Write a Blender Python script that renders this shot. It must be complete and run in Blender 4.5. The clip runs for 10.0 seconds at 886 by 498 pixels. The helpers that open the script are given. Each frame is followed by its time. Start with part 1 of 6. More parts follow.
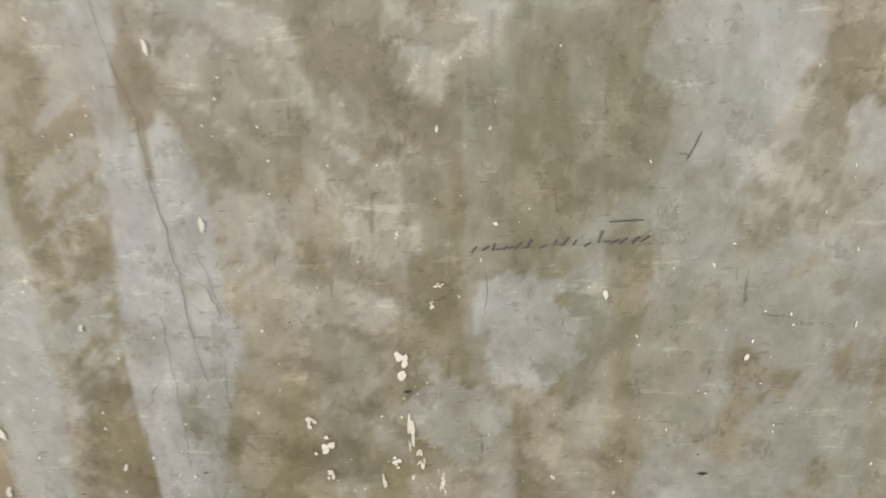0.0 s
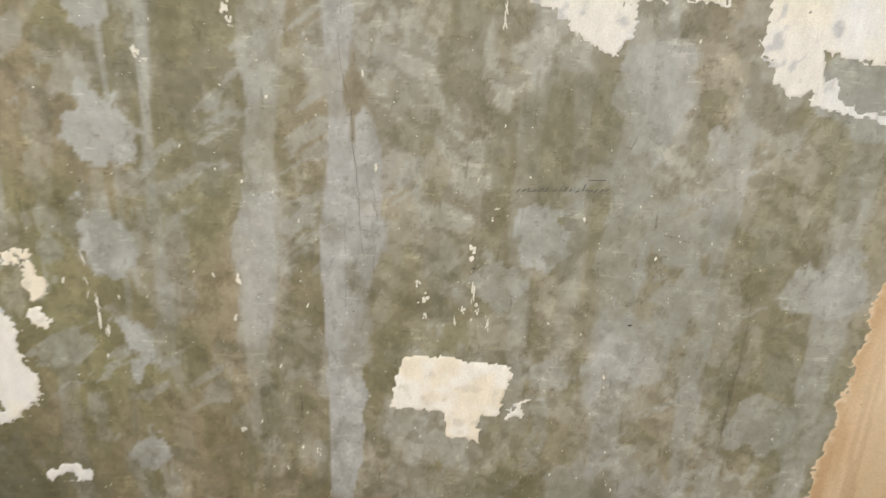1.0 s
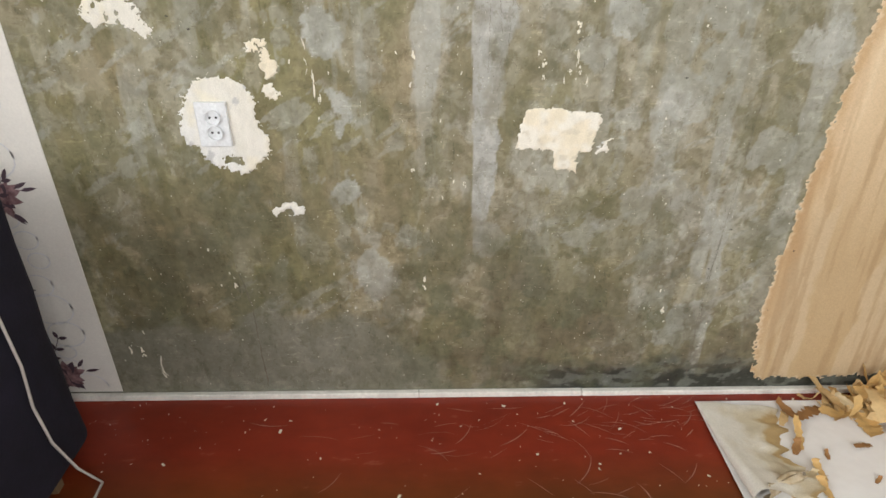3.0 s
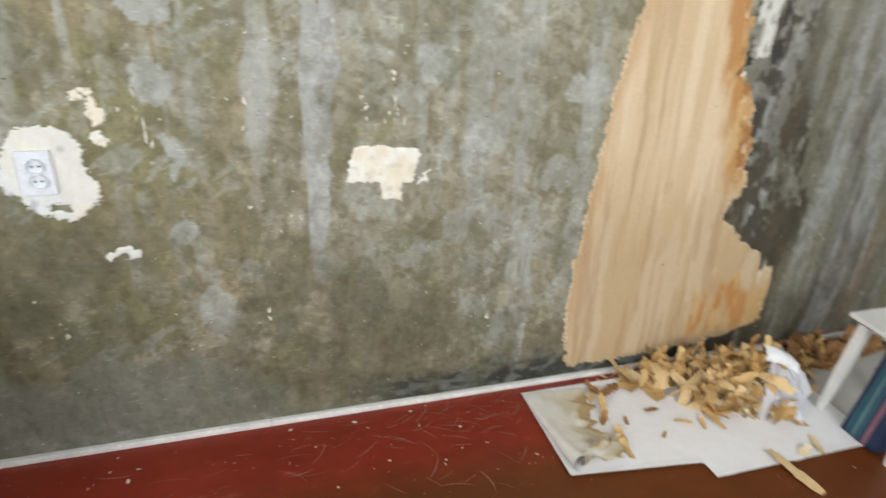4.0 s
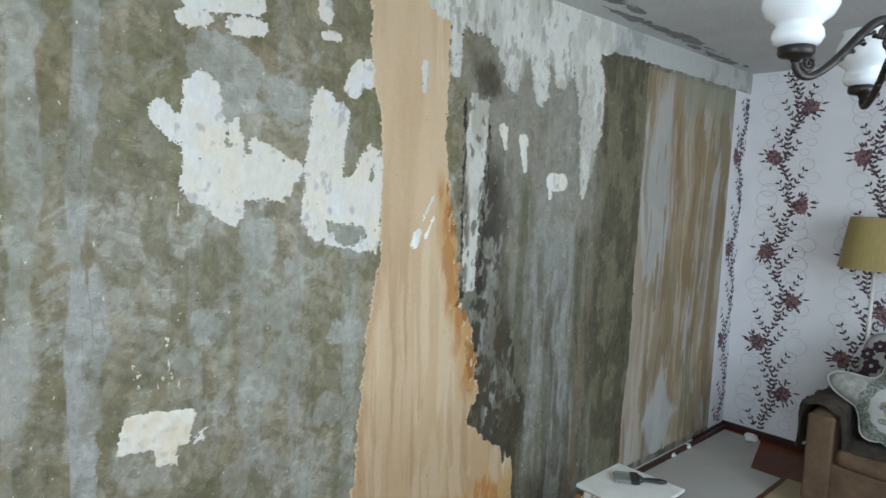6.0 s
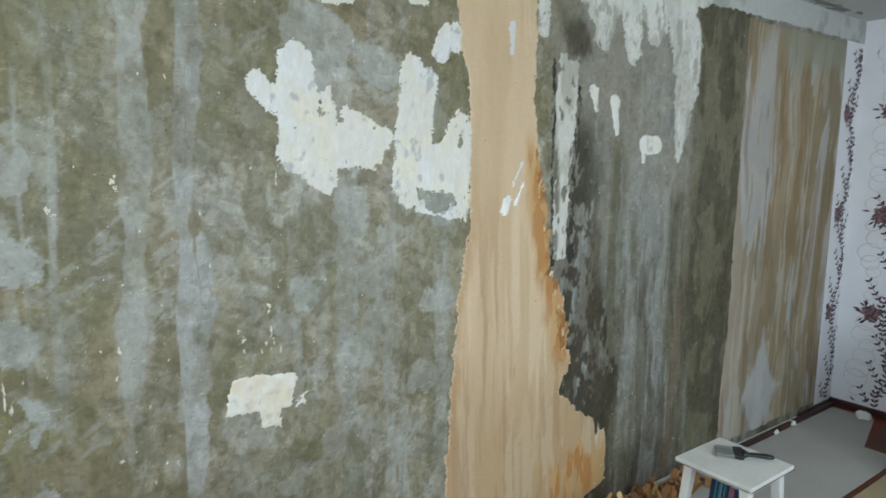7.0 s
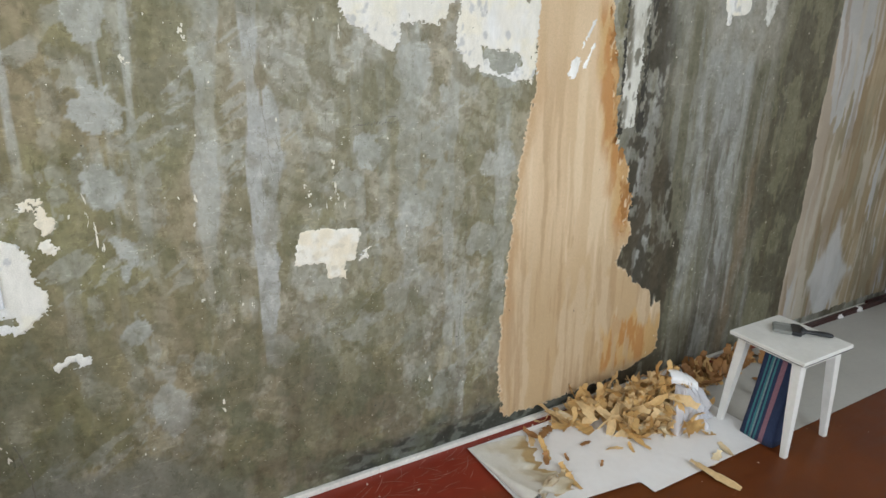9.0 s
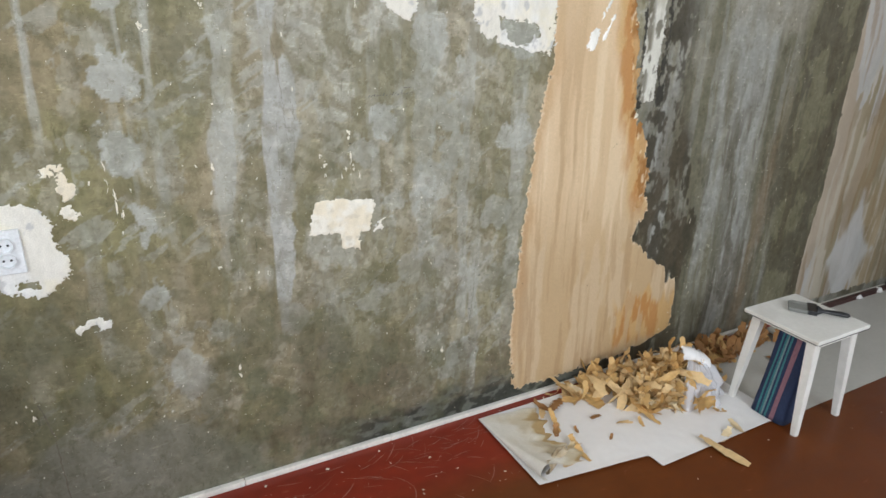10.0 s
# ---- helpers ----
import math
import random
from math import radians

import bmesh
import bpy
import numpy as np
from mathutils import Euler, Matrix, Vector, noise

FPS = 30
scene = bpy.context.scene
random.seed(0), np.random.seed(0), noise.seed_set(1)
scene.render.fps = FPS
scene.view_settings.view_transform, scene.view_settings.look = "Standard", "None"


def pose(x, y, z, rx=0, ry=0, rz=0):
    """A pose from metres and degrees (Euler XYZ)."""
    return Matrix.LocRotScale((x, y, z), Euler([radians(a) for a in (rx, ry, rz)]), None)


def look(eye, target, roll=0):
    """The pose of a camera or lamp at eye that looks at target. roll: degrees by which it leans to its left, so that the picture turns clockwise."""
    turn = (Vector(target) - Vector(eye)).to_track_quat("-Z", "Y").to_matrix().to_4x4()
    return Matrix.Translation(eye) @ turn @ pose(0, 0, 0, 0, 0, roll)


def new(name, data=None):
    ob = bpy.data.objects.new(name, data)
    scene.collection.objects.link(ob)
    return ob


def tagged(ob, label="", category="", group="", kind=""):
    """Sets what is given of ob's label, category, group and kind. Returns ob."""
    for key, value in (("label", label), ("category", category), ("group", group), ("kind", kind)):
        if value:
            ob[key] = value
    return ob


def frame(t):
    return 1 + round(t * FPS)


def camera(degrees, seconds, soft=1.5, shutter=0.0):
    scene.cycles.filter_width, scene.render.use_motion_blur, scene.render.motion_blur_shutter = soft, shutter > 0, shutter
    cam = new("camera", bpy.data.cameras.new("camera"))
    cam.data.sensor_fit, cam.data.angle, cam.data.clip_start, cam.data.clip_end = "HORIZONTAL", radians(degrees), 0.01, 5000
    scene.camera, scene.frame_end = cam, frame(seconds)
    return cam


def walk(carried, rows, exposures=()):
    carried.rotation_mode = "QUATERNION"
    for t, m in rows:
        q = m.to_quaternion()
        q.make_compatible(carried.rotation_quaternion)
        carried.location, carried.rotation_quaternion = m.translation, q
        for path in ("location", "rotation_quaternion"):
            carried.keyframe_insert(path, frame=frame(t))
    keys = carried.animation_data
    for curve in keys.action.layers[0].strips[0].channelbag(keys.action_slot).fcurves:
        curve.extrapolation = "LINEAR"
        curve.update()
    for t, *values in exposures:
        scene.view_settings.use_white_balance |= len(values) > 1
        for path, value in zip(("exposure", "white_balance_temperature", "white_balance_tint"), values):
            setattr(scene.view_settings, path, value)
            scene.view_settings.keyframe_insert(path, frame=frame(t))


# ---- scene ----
cam = camera(70.4, 10.0, soft=1.5, shutter=0.25)
EXPOSURES = [(0.0, -0.02, 6850, 14), (0.5, 0.0, 6900, 14), (1.0, -0.09, 7000, 12), (2.5, -0.02, 7100, 12), (4.0, 0.1, 6450, 9), (4.5, 0.12, 6300, 8), (5.1, 0.12, 5950, 6), (5.5, -0.26, 5780, 5), (7.0, -0.35, 5850, 1), (7.5, -0.37, 5920, 2), (8.0, -0.24, 6180, 7), (9.0, -0.18, 6300, 8), (9.5, -0.07, 6360, 10), (10.0, -0.06, 6370, 10)]
PATH = [
    (0, (0.039, -0.541, 1.529), (-0.057, 1.35, 0.885), -2.6),
    (0.5, (-0.03, -0.733, 1.575), (-0.094, 1.163, 0.941), -1.4),
    (1, (-0.085, -1.069, 1.585), (-0.088, 0.83, 0.957), 2.1),
    (1.5, (-0.204, -1.302, 1.618), (-0.231, 0.591, 0.973), 3.4),
    (2, (-0.352, -1.419, 1.569), (-0.329, 0.408, 0.756), 2.6),
    (2.5, (-0.376, -1.541, 1.521), (-0.357, 0.226, 0.585), 0.3),
    (2.7, (-0.387, -1.598, 1.511), (-0.376, 0.129, 0.501), -0.2),
    (3.8, (-0.424, -1.801, 1.587), (-0.106, -0.02, 0.734), 2.4),
    (4, (-0.437, -1.828, 1.596), (0.106, -0.122, 0.705), 3.0),
    (4.5, (-0.55, -1.829, 1.605), (0.462, -0.347, 0.723), 0.5),
    (5, (-0.629, -1.9, 1.637), (0.68, -0.551, 0.955), 0.4),
    (5.5, (-0.683, -1.948, 1.712), (0.769, -0.608, 1.398), 2.0),
    (5.7, (-0.682, -1.95, 1.739), (0.72, -0.542, 1.506), 2.1),
    (6.8, (-0.73, -1.829, 1.684), (0.504, -0.272, 1.451), 0.9),
    (7, (-0.712, -1.875, 1.683), (0.444, -0.266, 1.408), 0.5),
    (7.5, (-0.72, -1.882, 1.671), (0.344, -0.247, 1.23), 0.9),
    (8, (-0.723, -1.894, 1.646), (0.157, -0.201, 1.045), 0.3),
    (8.5, (-0.712, -1.907, 1.63), (0.127, -0.221, 0.957), 0.5),
    (9, (-0.719, -1.901, 1.621), (0.228, -0.261, 0.978), 1.0),
    (9.5, (-0.721, -1.908, 1.617), (0.229, -0.286, 0.933), 1.2),
    (10, (-0.715, -1.916, 1.616), (0.173, -0.275, 0.896), 1.4),
]
walk(cam, [(t, look(eye, target, roll)) for t, eye, target, roll in PATH], EXPOSURES)

# ---- room dimensions ----
XL, XR = -2.35, 4.05      # left and right wall faces
YB = -3.4                 # rear wall face; the bare wall is y = 0
H = 2.62                  # ceiling

# ---- light ----
world = bpy.data.worlds.new("world")
scene.world = world
world.use_nodes = True
sky = world.node_tree.nodes.new("ShaderNodeTexSky")
sky.sky_type = "NISHITA"
sky.sun_disc = False
sky.sun_elevation, sky.sun_rotation = radians(38), radians(-120)
bg = world.node_tree.nodes["Background"]
world.node_tree.links.new(sky.outputs[0], bg.inputs[0])
bg.inputs[1].default_value = 0.12

WIN_Y0, WIN_Y1, WIN_Z0, WIN_Z1 = -3.2, -1.5, 0.95, 2.5
win_data = bpy.data.lights.new("window_daylight", "AREA")
win_data.shape, win_data.size, win_data.size_y = "RECTANGLE", WIN_Z1 - WIN_Z0 - 0.1, WIN_Y1 - WIN_Y0 - 0.1
win_data.energy, win_data.color = 72.0, (0.93, 0.97, 1.0)
win_lamp = new("window_daylight", win_data)
win_lamp.matrix_world = look((XL - 0.12, (WIN_Y0 + WIN_Y1) / 2, (WIN_Z0 + WIN_Z1) / 2), (XL + 2, (WIN_Y0 + WIN_Y1) / 2, (WIN_Z0 + WIN_Z1) / 2))

WS_X0, WS_X1 = 0.1, 2.3   # unseen window added in the rear wall, as fill for the bare wall
rear_data = bpy.data.lights.new("rear_fill_light", "AREA")
rear_data.shape, rear_data.size, rear_data.size_y = "RECTANGLE", WS_X1 - WS_X0 - 0.1, WIN_Z1 - WIN_Z0 - 0.1
rear_data.energy, rear_data.color = 76.0, (0.93, 0.97, 1.0)
rear_lamp = new("rear_fill_light", rear_data)
rear_lamp.matrix_world = look(((WS_X0 + WS_X1) / 2, YB - 0.12, (WIN_Z0 + WIN_Z1) / 2), ((WS_X0 + WS_X1) / 2, 0, (WIN_Z0 + WIN_Z1) / 2))


# ---- numeric helpers ----
def vnoise(x, y, seed=0):
    """Smooth value noise in 0..1 on arrays."""
    x, y = np.asarray(x, float), np.asarray(y, float)
    xi, yi = np.floor(x).astype(np.int64), np.floor(y).astype(np.int64)
    u, v = x - xi, y - yi
    u, v = u * u * (3 - 2 * u), v * v * (3 - 2 * v)

    x0, y0 = xi.min(), yi.min()
    a, b = np.meshgrid(np.arange(x0, xi.max() + 2), np.arange(y0, yi.max() + 2), indexing="ij")
    n = (a * 374761393 + b * 668265263 + seed * 974634777) & 0xFFFFFFFF
    n = ((n ^ (n >> 13)) * 1274126177) & 0xFFFFFFFF
    table = ((n ^ (n >> 16)) & 0xFFFF) / 65535.0
    wide = table.shape[1]
    flat, at = table.ravel(), (xi - x0) * wide + (yi - y0)
    a, b, c, d = flat[at], flat[at + wide], flat[at + 1], flat[at + wide + 1]
    return (a * (1 - u) + b * u) * (1 - v) + (c * (1 - u) + d * u) * v


def fbm(x, y, seed=0, octaves=4):
    total, amp, norm = 0.0, 1.0, 0.0
    for n in range(octaves):
        total = total + amp * vnoise(x * 2**n, y * 2**n, seed + 17 * n)
        norm, amp = norm + amp, amp * 0.55
    return total / norm


def step(a, b, v):
    """Smooth step from 0 at a to 1 at b."""
    t = np.clip((v - a) / (b - a), 0, 1)
    return t * t * (3 - 2 * t)


def stroke(x, z, x1, z1, x2, z2, w1, w2=None):
    """Field of a trowel stroke: positive inside, metres from its edge."""
    w2 = w1 if w2 is None else w2
    dx, dz = x2 - x1, z2 - z1
    k = np.clip(((x - x1) * dx + (z - z1) * dz) / (dx * dx + dz * dz + 1e-9), 0, 1)
    return w1 + (w2 - w1) * k - np.hypot(x - x1 - k * dx, z - z1 - k * dz)


def strokes(x, z, rows):
    f = np.full(np.shape(x), -1.0)
    for row in rows:
        f = np.maximum(f, stroke(x, z, *row))
    return f


def slab(x, z, cx, cz, hx, hz, lean=0.0):
    """Field of a straight-sided patch."""
    return np.minimum(hx - np.abs(x - cx - lean * (z - cz)), hz - np.abs(z - cz + 0.08 * (x - cx)))


def ragged(x, z, seed, coarse=0.02, fine=0.012):
    return (fbm(x * 35, z * 35, seed, 3) - 0.5) * 2 * coarse + (fbm(x * 130, z * 190, seed + 5, 2) - 0.5) * 2 * fine


# ---- materials ----
def mat_base(name):
    m = bpy.data.materials.new(name)
    m.use_nodes = True
    return m, m.node_tree.nodes, m.node_tree.links, m.node_tree.nodes["Principled BSDF"]


def add_noise(nodes, links, scale, detail=4.0, stretch=None, rough=0.6):
    tex = nodes.new("ShaderNodeTexNoise")
    tex.inputs["Scale"].default_value, tex.inputs["Detail"].default_value, tex.inputs["Roughness"].default_value = scale, detail, rough
    co = nodes.new("ShaderNodeTexCoord")
    if stretch:
        mp = nodes.new("ShaderNodeMapping")
        mp.inputs["Scale"].default_value = stretch
        links.new(co.outputs["Object"], mp.inputs[0])
        links.new(mp.outputs[0], tex.inputs["Vector"])
    else:
        links.new(co.outputs["Object"], tex.inputs["Vector"])
    return tex


def ramp(nodes, links, source, stops):
    r = nodes.new("ShaderNodeValToRGB")
    el = r.color_ramp.elements
    while len(el) < len(stops):
        el.new(0.5)
    for e, (p, c) in zip(el, stops):
        e.position, e.color = p, (*c, 1)
    links.new(source, r.inputs[0])
    return r


def mix(nodes, links, a, b, fac, kind="MIX"):
    """Mix of two colours, each a tuple or a socket."""
    n = nodes.new("ShaderNodeMix")
    n.data_type, n.blend_type = "RGBA", kind
    for sock, v in ((n.inputs["Factor"], fac), (n.inputs["A"], a), (n.inputs["B"], b)):
        if isinstance(v, (int, float)):
            sock.default_value = v
        elif isinstance(v, tuple):
            sock.default_value = (*v, 1)
        else:
            links.new(v, sock)
    return n.outputs["Result"]


def bump(nodes, links, bsdf, sources, distance=0.002):
    last = None
    for src, strength in sources:
        b = nodes.new("ShaderNodeBump")
        b.inputs["Strength"].default_value, b.inputs["Distance"].default_value = strength, distance
        links.new(src, b.inputs["Height"])
        if last:
            links.new(last.outputs[0], b.inputs["Normal"])
        last = b
    links.new(last.outputs[0], bsdf.inputs["Normal"])


def grained(name, color, rough=0.6, vary=0.25, big=4.0, small=60.0, relief=0.25, stretch=None, metal=0.0, tint=None, distance=0.002, grit=0.6):
    """A material with variation at two scales and fine relief."""
    m, nodes, links, bsdf = mat_base(name)
    n1, n2 = add_noise(nodes, links, big, 5, stretch), add_noise(nodes, links, small, 5, stretch)
    dark = tuple(c * (1 - vary) for c in color)
    light = tint or tuple(min(1.0, c * (1 + vary)) for c in color)
    r1 = ramp(nodes, links, n1.outputs["Fac"], [(0.3, dark), (0.7, light)])
    r2 = ramp(nodes, links, n2.outputs["Fac"], [(0.3, (0.8, 0.8, 0.8)), (0.7, (1.12, 1.12, 1.12))])
    links.new(mix(nodes, links, r1.outputs[0], r2.outputs[0], grit, "MULTIPLY"), bsdf.inputs["Base Color"])
    bsdf.inputs["Roughness"].default_value, bsdf.inputs["Metallic"].default_value = rough, metal
    if relief:
        bump(nodes, links, bsdf, [(n2.outputs["Fac"], relief)], distance)
    return m


def toned(name, rough=0.7, relief=0.35, fine=90.0, stretch=(1, 1, 0.45), vary=0.28, distance=0.003, spec=0.4):
    """A material whose stains come from the surface's own tone attribute, broken up by fine grain."""
    m, nodes, links, bsdf = mat_base(name)
    at = nodes.new("ShaderNodeAttribute")
    at.attribute_name = "tone"
    n1, n2, n3 = add_noise(nodes, links, 28, 6, stretch), add_noise(nodes, links, fine, 6, stretch), add_noise(nodes, links, 320, 3)
    lo, hi = 1 - vary, 1 + vary
    r1 = ramp(nodes, links, n1.outputs["Fac"], [(0.32, (lo, lo, lo * 0.97)), (0.68, (hi, hi, hi))])
    r2 = ramp(nodes, links, n2.outputs["Fac"], [(0.3, (lo, lo, lo)), (0.7, (hi, hi, hi))])
    r3 = ramp(nodes, links, n3.outputs["Fac"], [(0.3, (0.85, 0.85, 0.85)), (0.7, (1.13, 1.13, 1.13))])
    c = mix(nodes, links, at.outputs["Color"], r1.outputs[0], 0.75, "MULTIPLY")
    c = mix(nodes, links, c, r2.outputs[0], 0.75, "MULTIPLY")
    c = mix(nodes, links, c, r3.outputs[0], 0.7, "MULTIPLY")
    links.new(c, bsdf.inputs["Base Color"])
    rr = ramp(nodes, links, n1.outputs["Fac"], [(0.3, (rough - 0.12,) * 3), (0.7, (rough + 0.1,) * 3)])
    links.new(rr.outputs[0], bsdf.inputs["Roughness"])
    bsdf.inputs["Specular IOR Level"].default_value = spec
    bump(nodes, links, bsdf, [(n1.outputs["Fac"], relief), (n2.outputs["Fac"], relief * 0.8)], distance)
    return m


def plaster():
    """Old plaster: stains from the tone attribute, broken into crisp blotches, scrapes and grain."""
    m, nodes, links, bsdf = mat_base("stained_plaster")
    at = nodes.new("ShaderNodeAttribute")
    at.attribute_name = "tone"
    n1, n2 = add_noise(nodes, links, 19, 10, (1, 1, 0.7), 0.68), add_noise(nodes, links, 14, 10, (1.1, 1, 0.75), 0.7)
    n3, n4 = add_noise(nodes, links, 55, 6), add_noise(nodes, links, 26, 5, (0.45, 1, 2.2), 0.7)
    n5 = add_noise(nodes, links, 34, 5, (1.6, 1, 0.35), 0.7)
    n1.inputs["Distortion"].default_value = n2.inputs["Distortion"].default_value = 0.35
    pale = mix(nodes, links, at.outputs["Color"], (1.26, 1.26, 1.27), 1.0, "MULTIPLY")
    dark = mix(nodes, links, at.outputs["Color"], (0.74, 0.72, 0.64), 1.0, "MULTIPLY")
    a = ramp(nodes, links, n1.outputs["Fac"], [(0.46, (0, 0, 0)), (0.60, (0.6, 0.6, 0.6))])
    b = ramp(nodes, links, n2.outputs["Fac"], [(0.47, (0, 0, 0)), (0.62, (0.65, 0.65, 0.65))])
    c = mix(nodes, links, at.outputs["Color"], dark, b.outputs[0])
    c = mix(nodes, links, c, pale, a.outputs[0])
    # crisp islands where a skin of paint came away or stayed
    n6, n7 = add_noise(nodes, links, 11, 12, (0.9, 1, 1.0), 0.72), add_noise(nodes, links, 17, 12, (1.2, 1, 0.9), 0.72)
    h = ramp(nodes, links, n6.outputs["Fac"], [(0.565, (0, 0, 0)), (0.58, (0.6, 0.6, 0.6))])
    c = mix(nodes, links, c, mix(nodes, links, c, (1.28, 1.28, 1.29), 1.0, "MULTIPLY"), h.outputs[0])
    k = ramp(nodes, links, n7.outputs["Fac"], [(0.57, (0, 0, 0)), (0.585, (0.6, 0.6, 0.6))])
    c = mix(nodes, links, c, mix(nodes, links, c, (0.7, 0.68, 0.6), 1.0, "MULTIPLY"), k.outputs[0])
    d = ramp(nodes, links, n4.outputs["Fac"], [(0.60, (0, 0, 0)), (0.64, (0.5, 0.5, 0.5))])
    c = mix(nodes, links, c, mix(nodes, links, c, (1.5, 1.5, 1.5), 1.0, "MULTIPLY"), d.outputs[0])
    e = ramp(nodes, links, n5.outputs["Fac"], [(0.33, (0.6, 0.6, 0.6)), (0.37, (0, 0, 0))])
    c = mix(nodes, links, c, mix(nodes, links, c, (0.5, 0.48, 0.42), 1.0, "MULTIPLY"), e.outputs[0])
    # small scaly nicks, dark and pale
    n8, n9 = add_noise(nodes, links, 62, 6, (0.55, 1, 1.9), 0.75), add_noise(nodes, links, 48, 6, (1.3, 1, 0.7), 0.75)
    p = ramp(nodes, links, n8.outputs["Fac"], [(0.60, (0, 0, 0)), (0.63, (0.55, 0.55, 0.55))])
    c = mix(nodes, links, c, mix(nodes, links, c, (0.5, 0.47, 0.4), 1.0, "MULTIPLY"), p.outputs[0])
    q = ramp(nodes, links, n9.outputs["Fac"], [(0.62, (0, 0, 0)), (0.65, (0.5, 0.5, 0.5))])
    c = mix(nodes, links, c, mix(nodes, links, c, (1.55, 1.55, 1.5), 1.0, "MULTIPLY"), q.outputs[0])
    g = ramp(nodes, links, n3.outputs["Fac"], [(0.3, (0.86, 0.86, 0.85)), (0.7, (1.12, 1.12, 1.12))])
    c = mix(nodes, links, c, g.outputs[0], 0.8, "MULTIPLY")
    links.new(c, bsdf.inputs["Base Color"])
    r = ramp(nodes, links, n1.outputs["Fac"], [(0.3, (0.68,) * 3), (0.7, (0.5,) * 3)])
    links.new(r.outputs[0], bsdf.inputs["Roughness"])
    bsdf.inputs["Specular IOR Level"].default_value = 0.4
    bump(nodes, links, bsdf, [(n1.outputs["Fac"], 0.35), (n4.outputs["Fac"], 0.3), (h.outputs[0], 0.22), (k.outputs[0], -0.2), (n3.outputs["Fac"], 0.2)], 0.003)
    return m


PLASTER = plaster()
PUTTY = toned("white_putty", rough=0.75, relief=0.5, vary=0.07, fine=70)
BACKING = toned("paper_backing", rough=0.8, relief=0.12, vary=0.025, stretch=(1, 1, 0.8))
FLECK = grained("cream_fleck", (0.74, 0.70, 0.58), 0.7, 0.2, 9, 80, 0.2)
CHIP = grained("dark_chip", (0.04, 0.035, 0.03), 0.7, 0.3, 9, 80, 0.2)
CRACK = grained("old_crack", (0.15, 0.13, 0.098), 0.8, 0.3, 9, 80, 0.2)
# white wallpaper with the dimness of the left end put into its colour
DIM_WALLPAPER = grained("shaded_wallpaper", (0.72, 0.69, 0.64), 0.7, 0.05, 5, 160, 0.2, grit=0.25)
GRAPHITE = grained("graphite", (0.11, 0.105, 0.095), 0.6, 0.3, 30, 200, 0.0)
CEIL = grained("ceiling_whitewash", (0.60, 0.61, 0.60), 0.85, 0.08, 3, 50, 0.3)
CEILGREY = grained("grey_smear", (0.25, 0.26, 0.25), 0.8, 0.3, 8, 60, 0.2)
WALLPAPER = grained("white_wallpaper", (0.81, 0.81, 0.84), 0.7, 0.03, 5, 160, 0.2, grit=0.25)
PLAIN = grained("plain_paint", (0.55, 0.52, 0.46), 0.8, 0.08, 3, 60, 0.2)
WHITEPAINT = grained("white_gloss_paint", (0.74, 0.73, 0.68), 0.4, 0.06, 10, 70, 0.08, tint=(0.80, 0.79, 0.75), grit=0.2)
SKIRT = grained("cream_skirting_paint", (0.80, 0.78, 0.72), 0.45, 0.12, 14, 90, 0.25)
MAROON = grained("maroon_paint", (0.050, 0.017, 0.015), 0.4, 0.25, 6, 60, 0.15)


# ---- mesh helpers ----
def thing(name, label, category, place=(0, 0, 0), turn=0.0, group="", kind=""):
    ob = new(name)
    ob.matrix_basis = pose(*place, 0, 0, turn)
    ob.empty_display_size = 0.05
    return tagged(ob, label, category, group, kind)


def finish(ob, parent, label):
    if parent is not None:
        ob.parent = parent
    if label:
        ob["label"] = label
    return ob


def part(name, bm, material, parent=None, label="", smooth=False):
    me = bpy.data.meshes.new(name)
    bmesh.ops.recalc_face_normals(bm, faces=bm.faces)
    bm.to_mesh(me)
    bm.free()
    me.materials.append(material)
    if smooth:
        me.shade_smooth()
    return finish(new(name, me), parent, label)


def grid_part(name, verts, faces, material, parent=None, label="", tone=None, smooth=True):
    """A mesh from computed arrays; tone: colours by vertex."""
    me = bpy.data.meshes.new(name)
    verts, faces = np.asarray(verts, np.float32), np.asarray(faces, np.int32)
    me.vertices.add(len(verts))
    me.vertices.foreach_set("co", verts.ravel())
    k = faces.shape[1]
    me.loops.add(faces.size)
    me.loops.foreach_set("vertex_index", faces.ravel())
    me.polygons.add(len(faces))
    me.polygons.foreach_set("loop_start", np.arange(0, faces.size, k, dtype=np.int32))
    me.polygons.foreach_set("loop_total", np.full(len(faces), k, dtype=np.int32))
    me.update(calc_edges=True)
    me.validate()
    if tone is not None:
        at = me.color_attributes.new("tone", "FLOAT_COLOR", "POINT")
        at.data.foreach_set("color", np.c_[np.clip(tone, 0, 1), np.ones(len(tone))].astype(np.float32).ravel())
    me.materials.append(material)
    if smooth:
        me.shade_smooth()
    return finish(new(name, me), parent, label)


def box(bm, x0, x1, y0, y1, z0, z1, bevel=0.0, m=None):
    made = bmesh.ops.create_cube(bm, size=1.0)["verts"]
    for v in made:
        v.co = Vector(((x0 + x1) / 2 + v.co.x * (x1 - x0), (y0 + y1) / 2 + v.co.y * (y1 - y0), (z0 + z1) / 2 + v.co.z * (z1 - z0)))
    if bevel:
        edges = list({e for v in made for e in v.link_edges})
        out = bmesh.ops.bevel(bm, geom=edges, offset=bevel, segments=3, affect="EDGES", profile=0.6)
        made = list({v for f in out["faces"] for v in f.verts} | {v for v in made if v.is_valid})
    if m:
        bmesh.ops.transform(bm, matrix=m, verts=made)
    return made


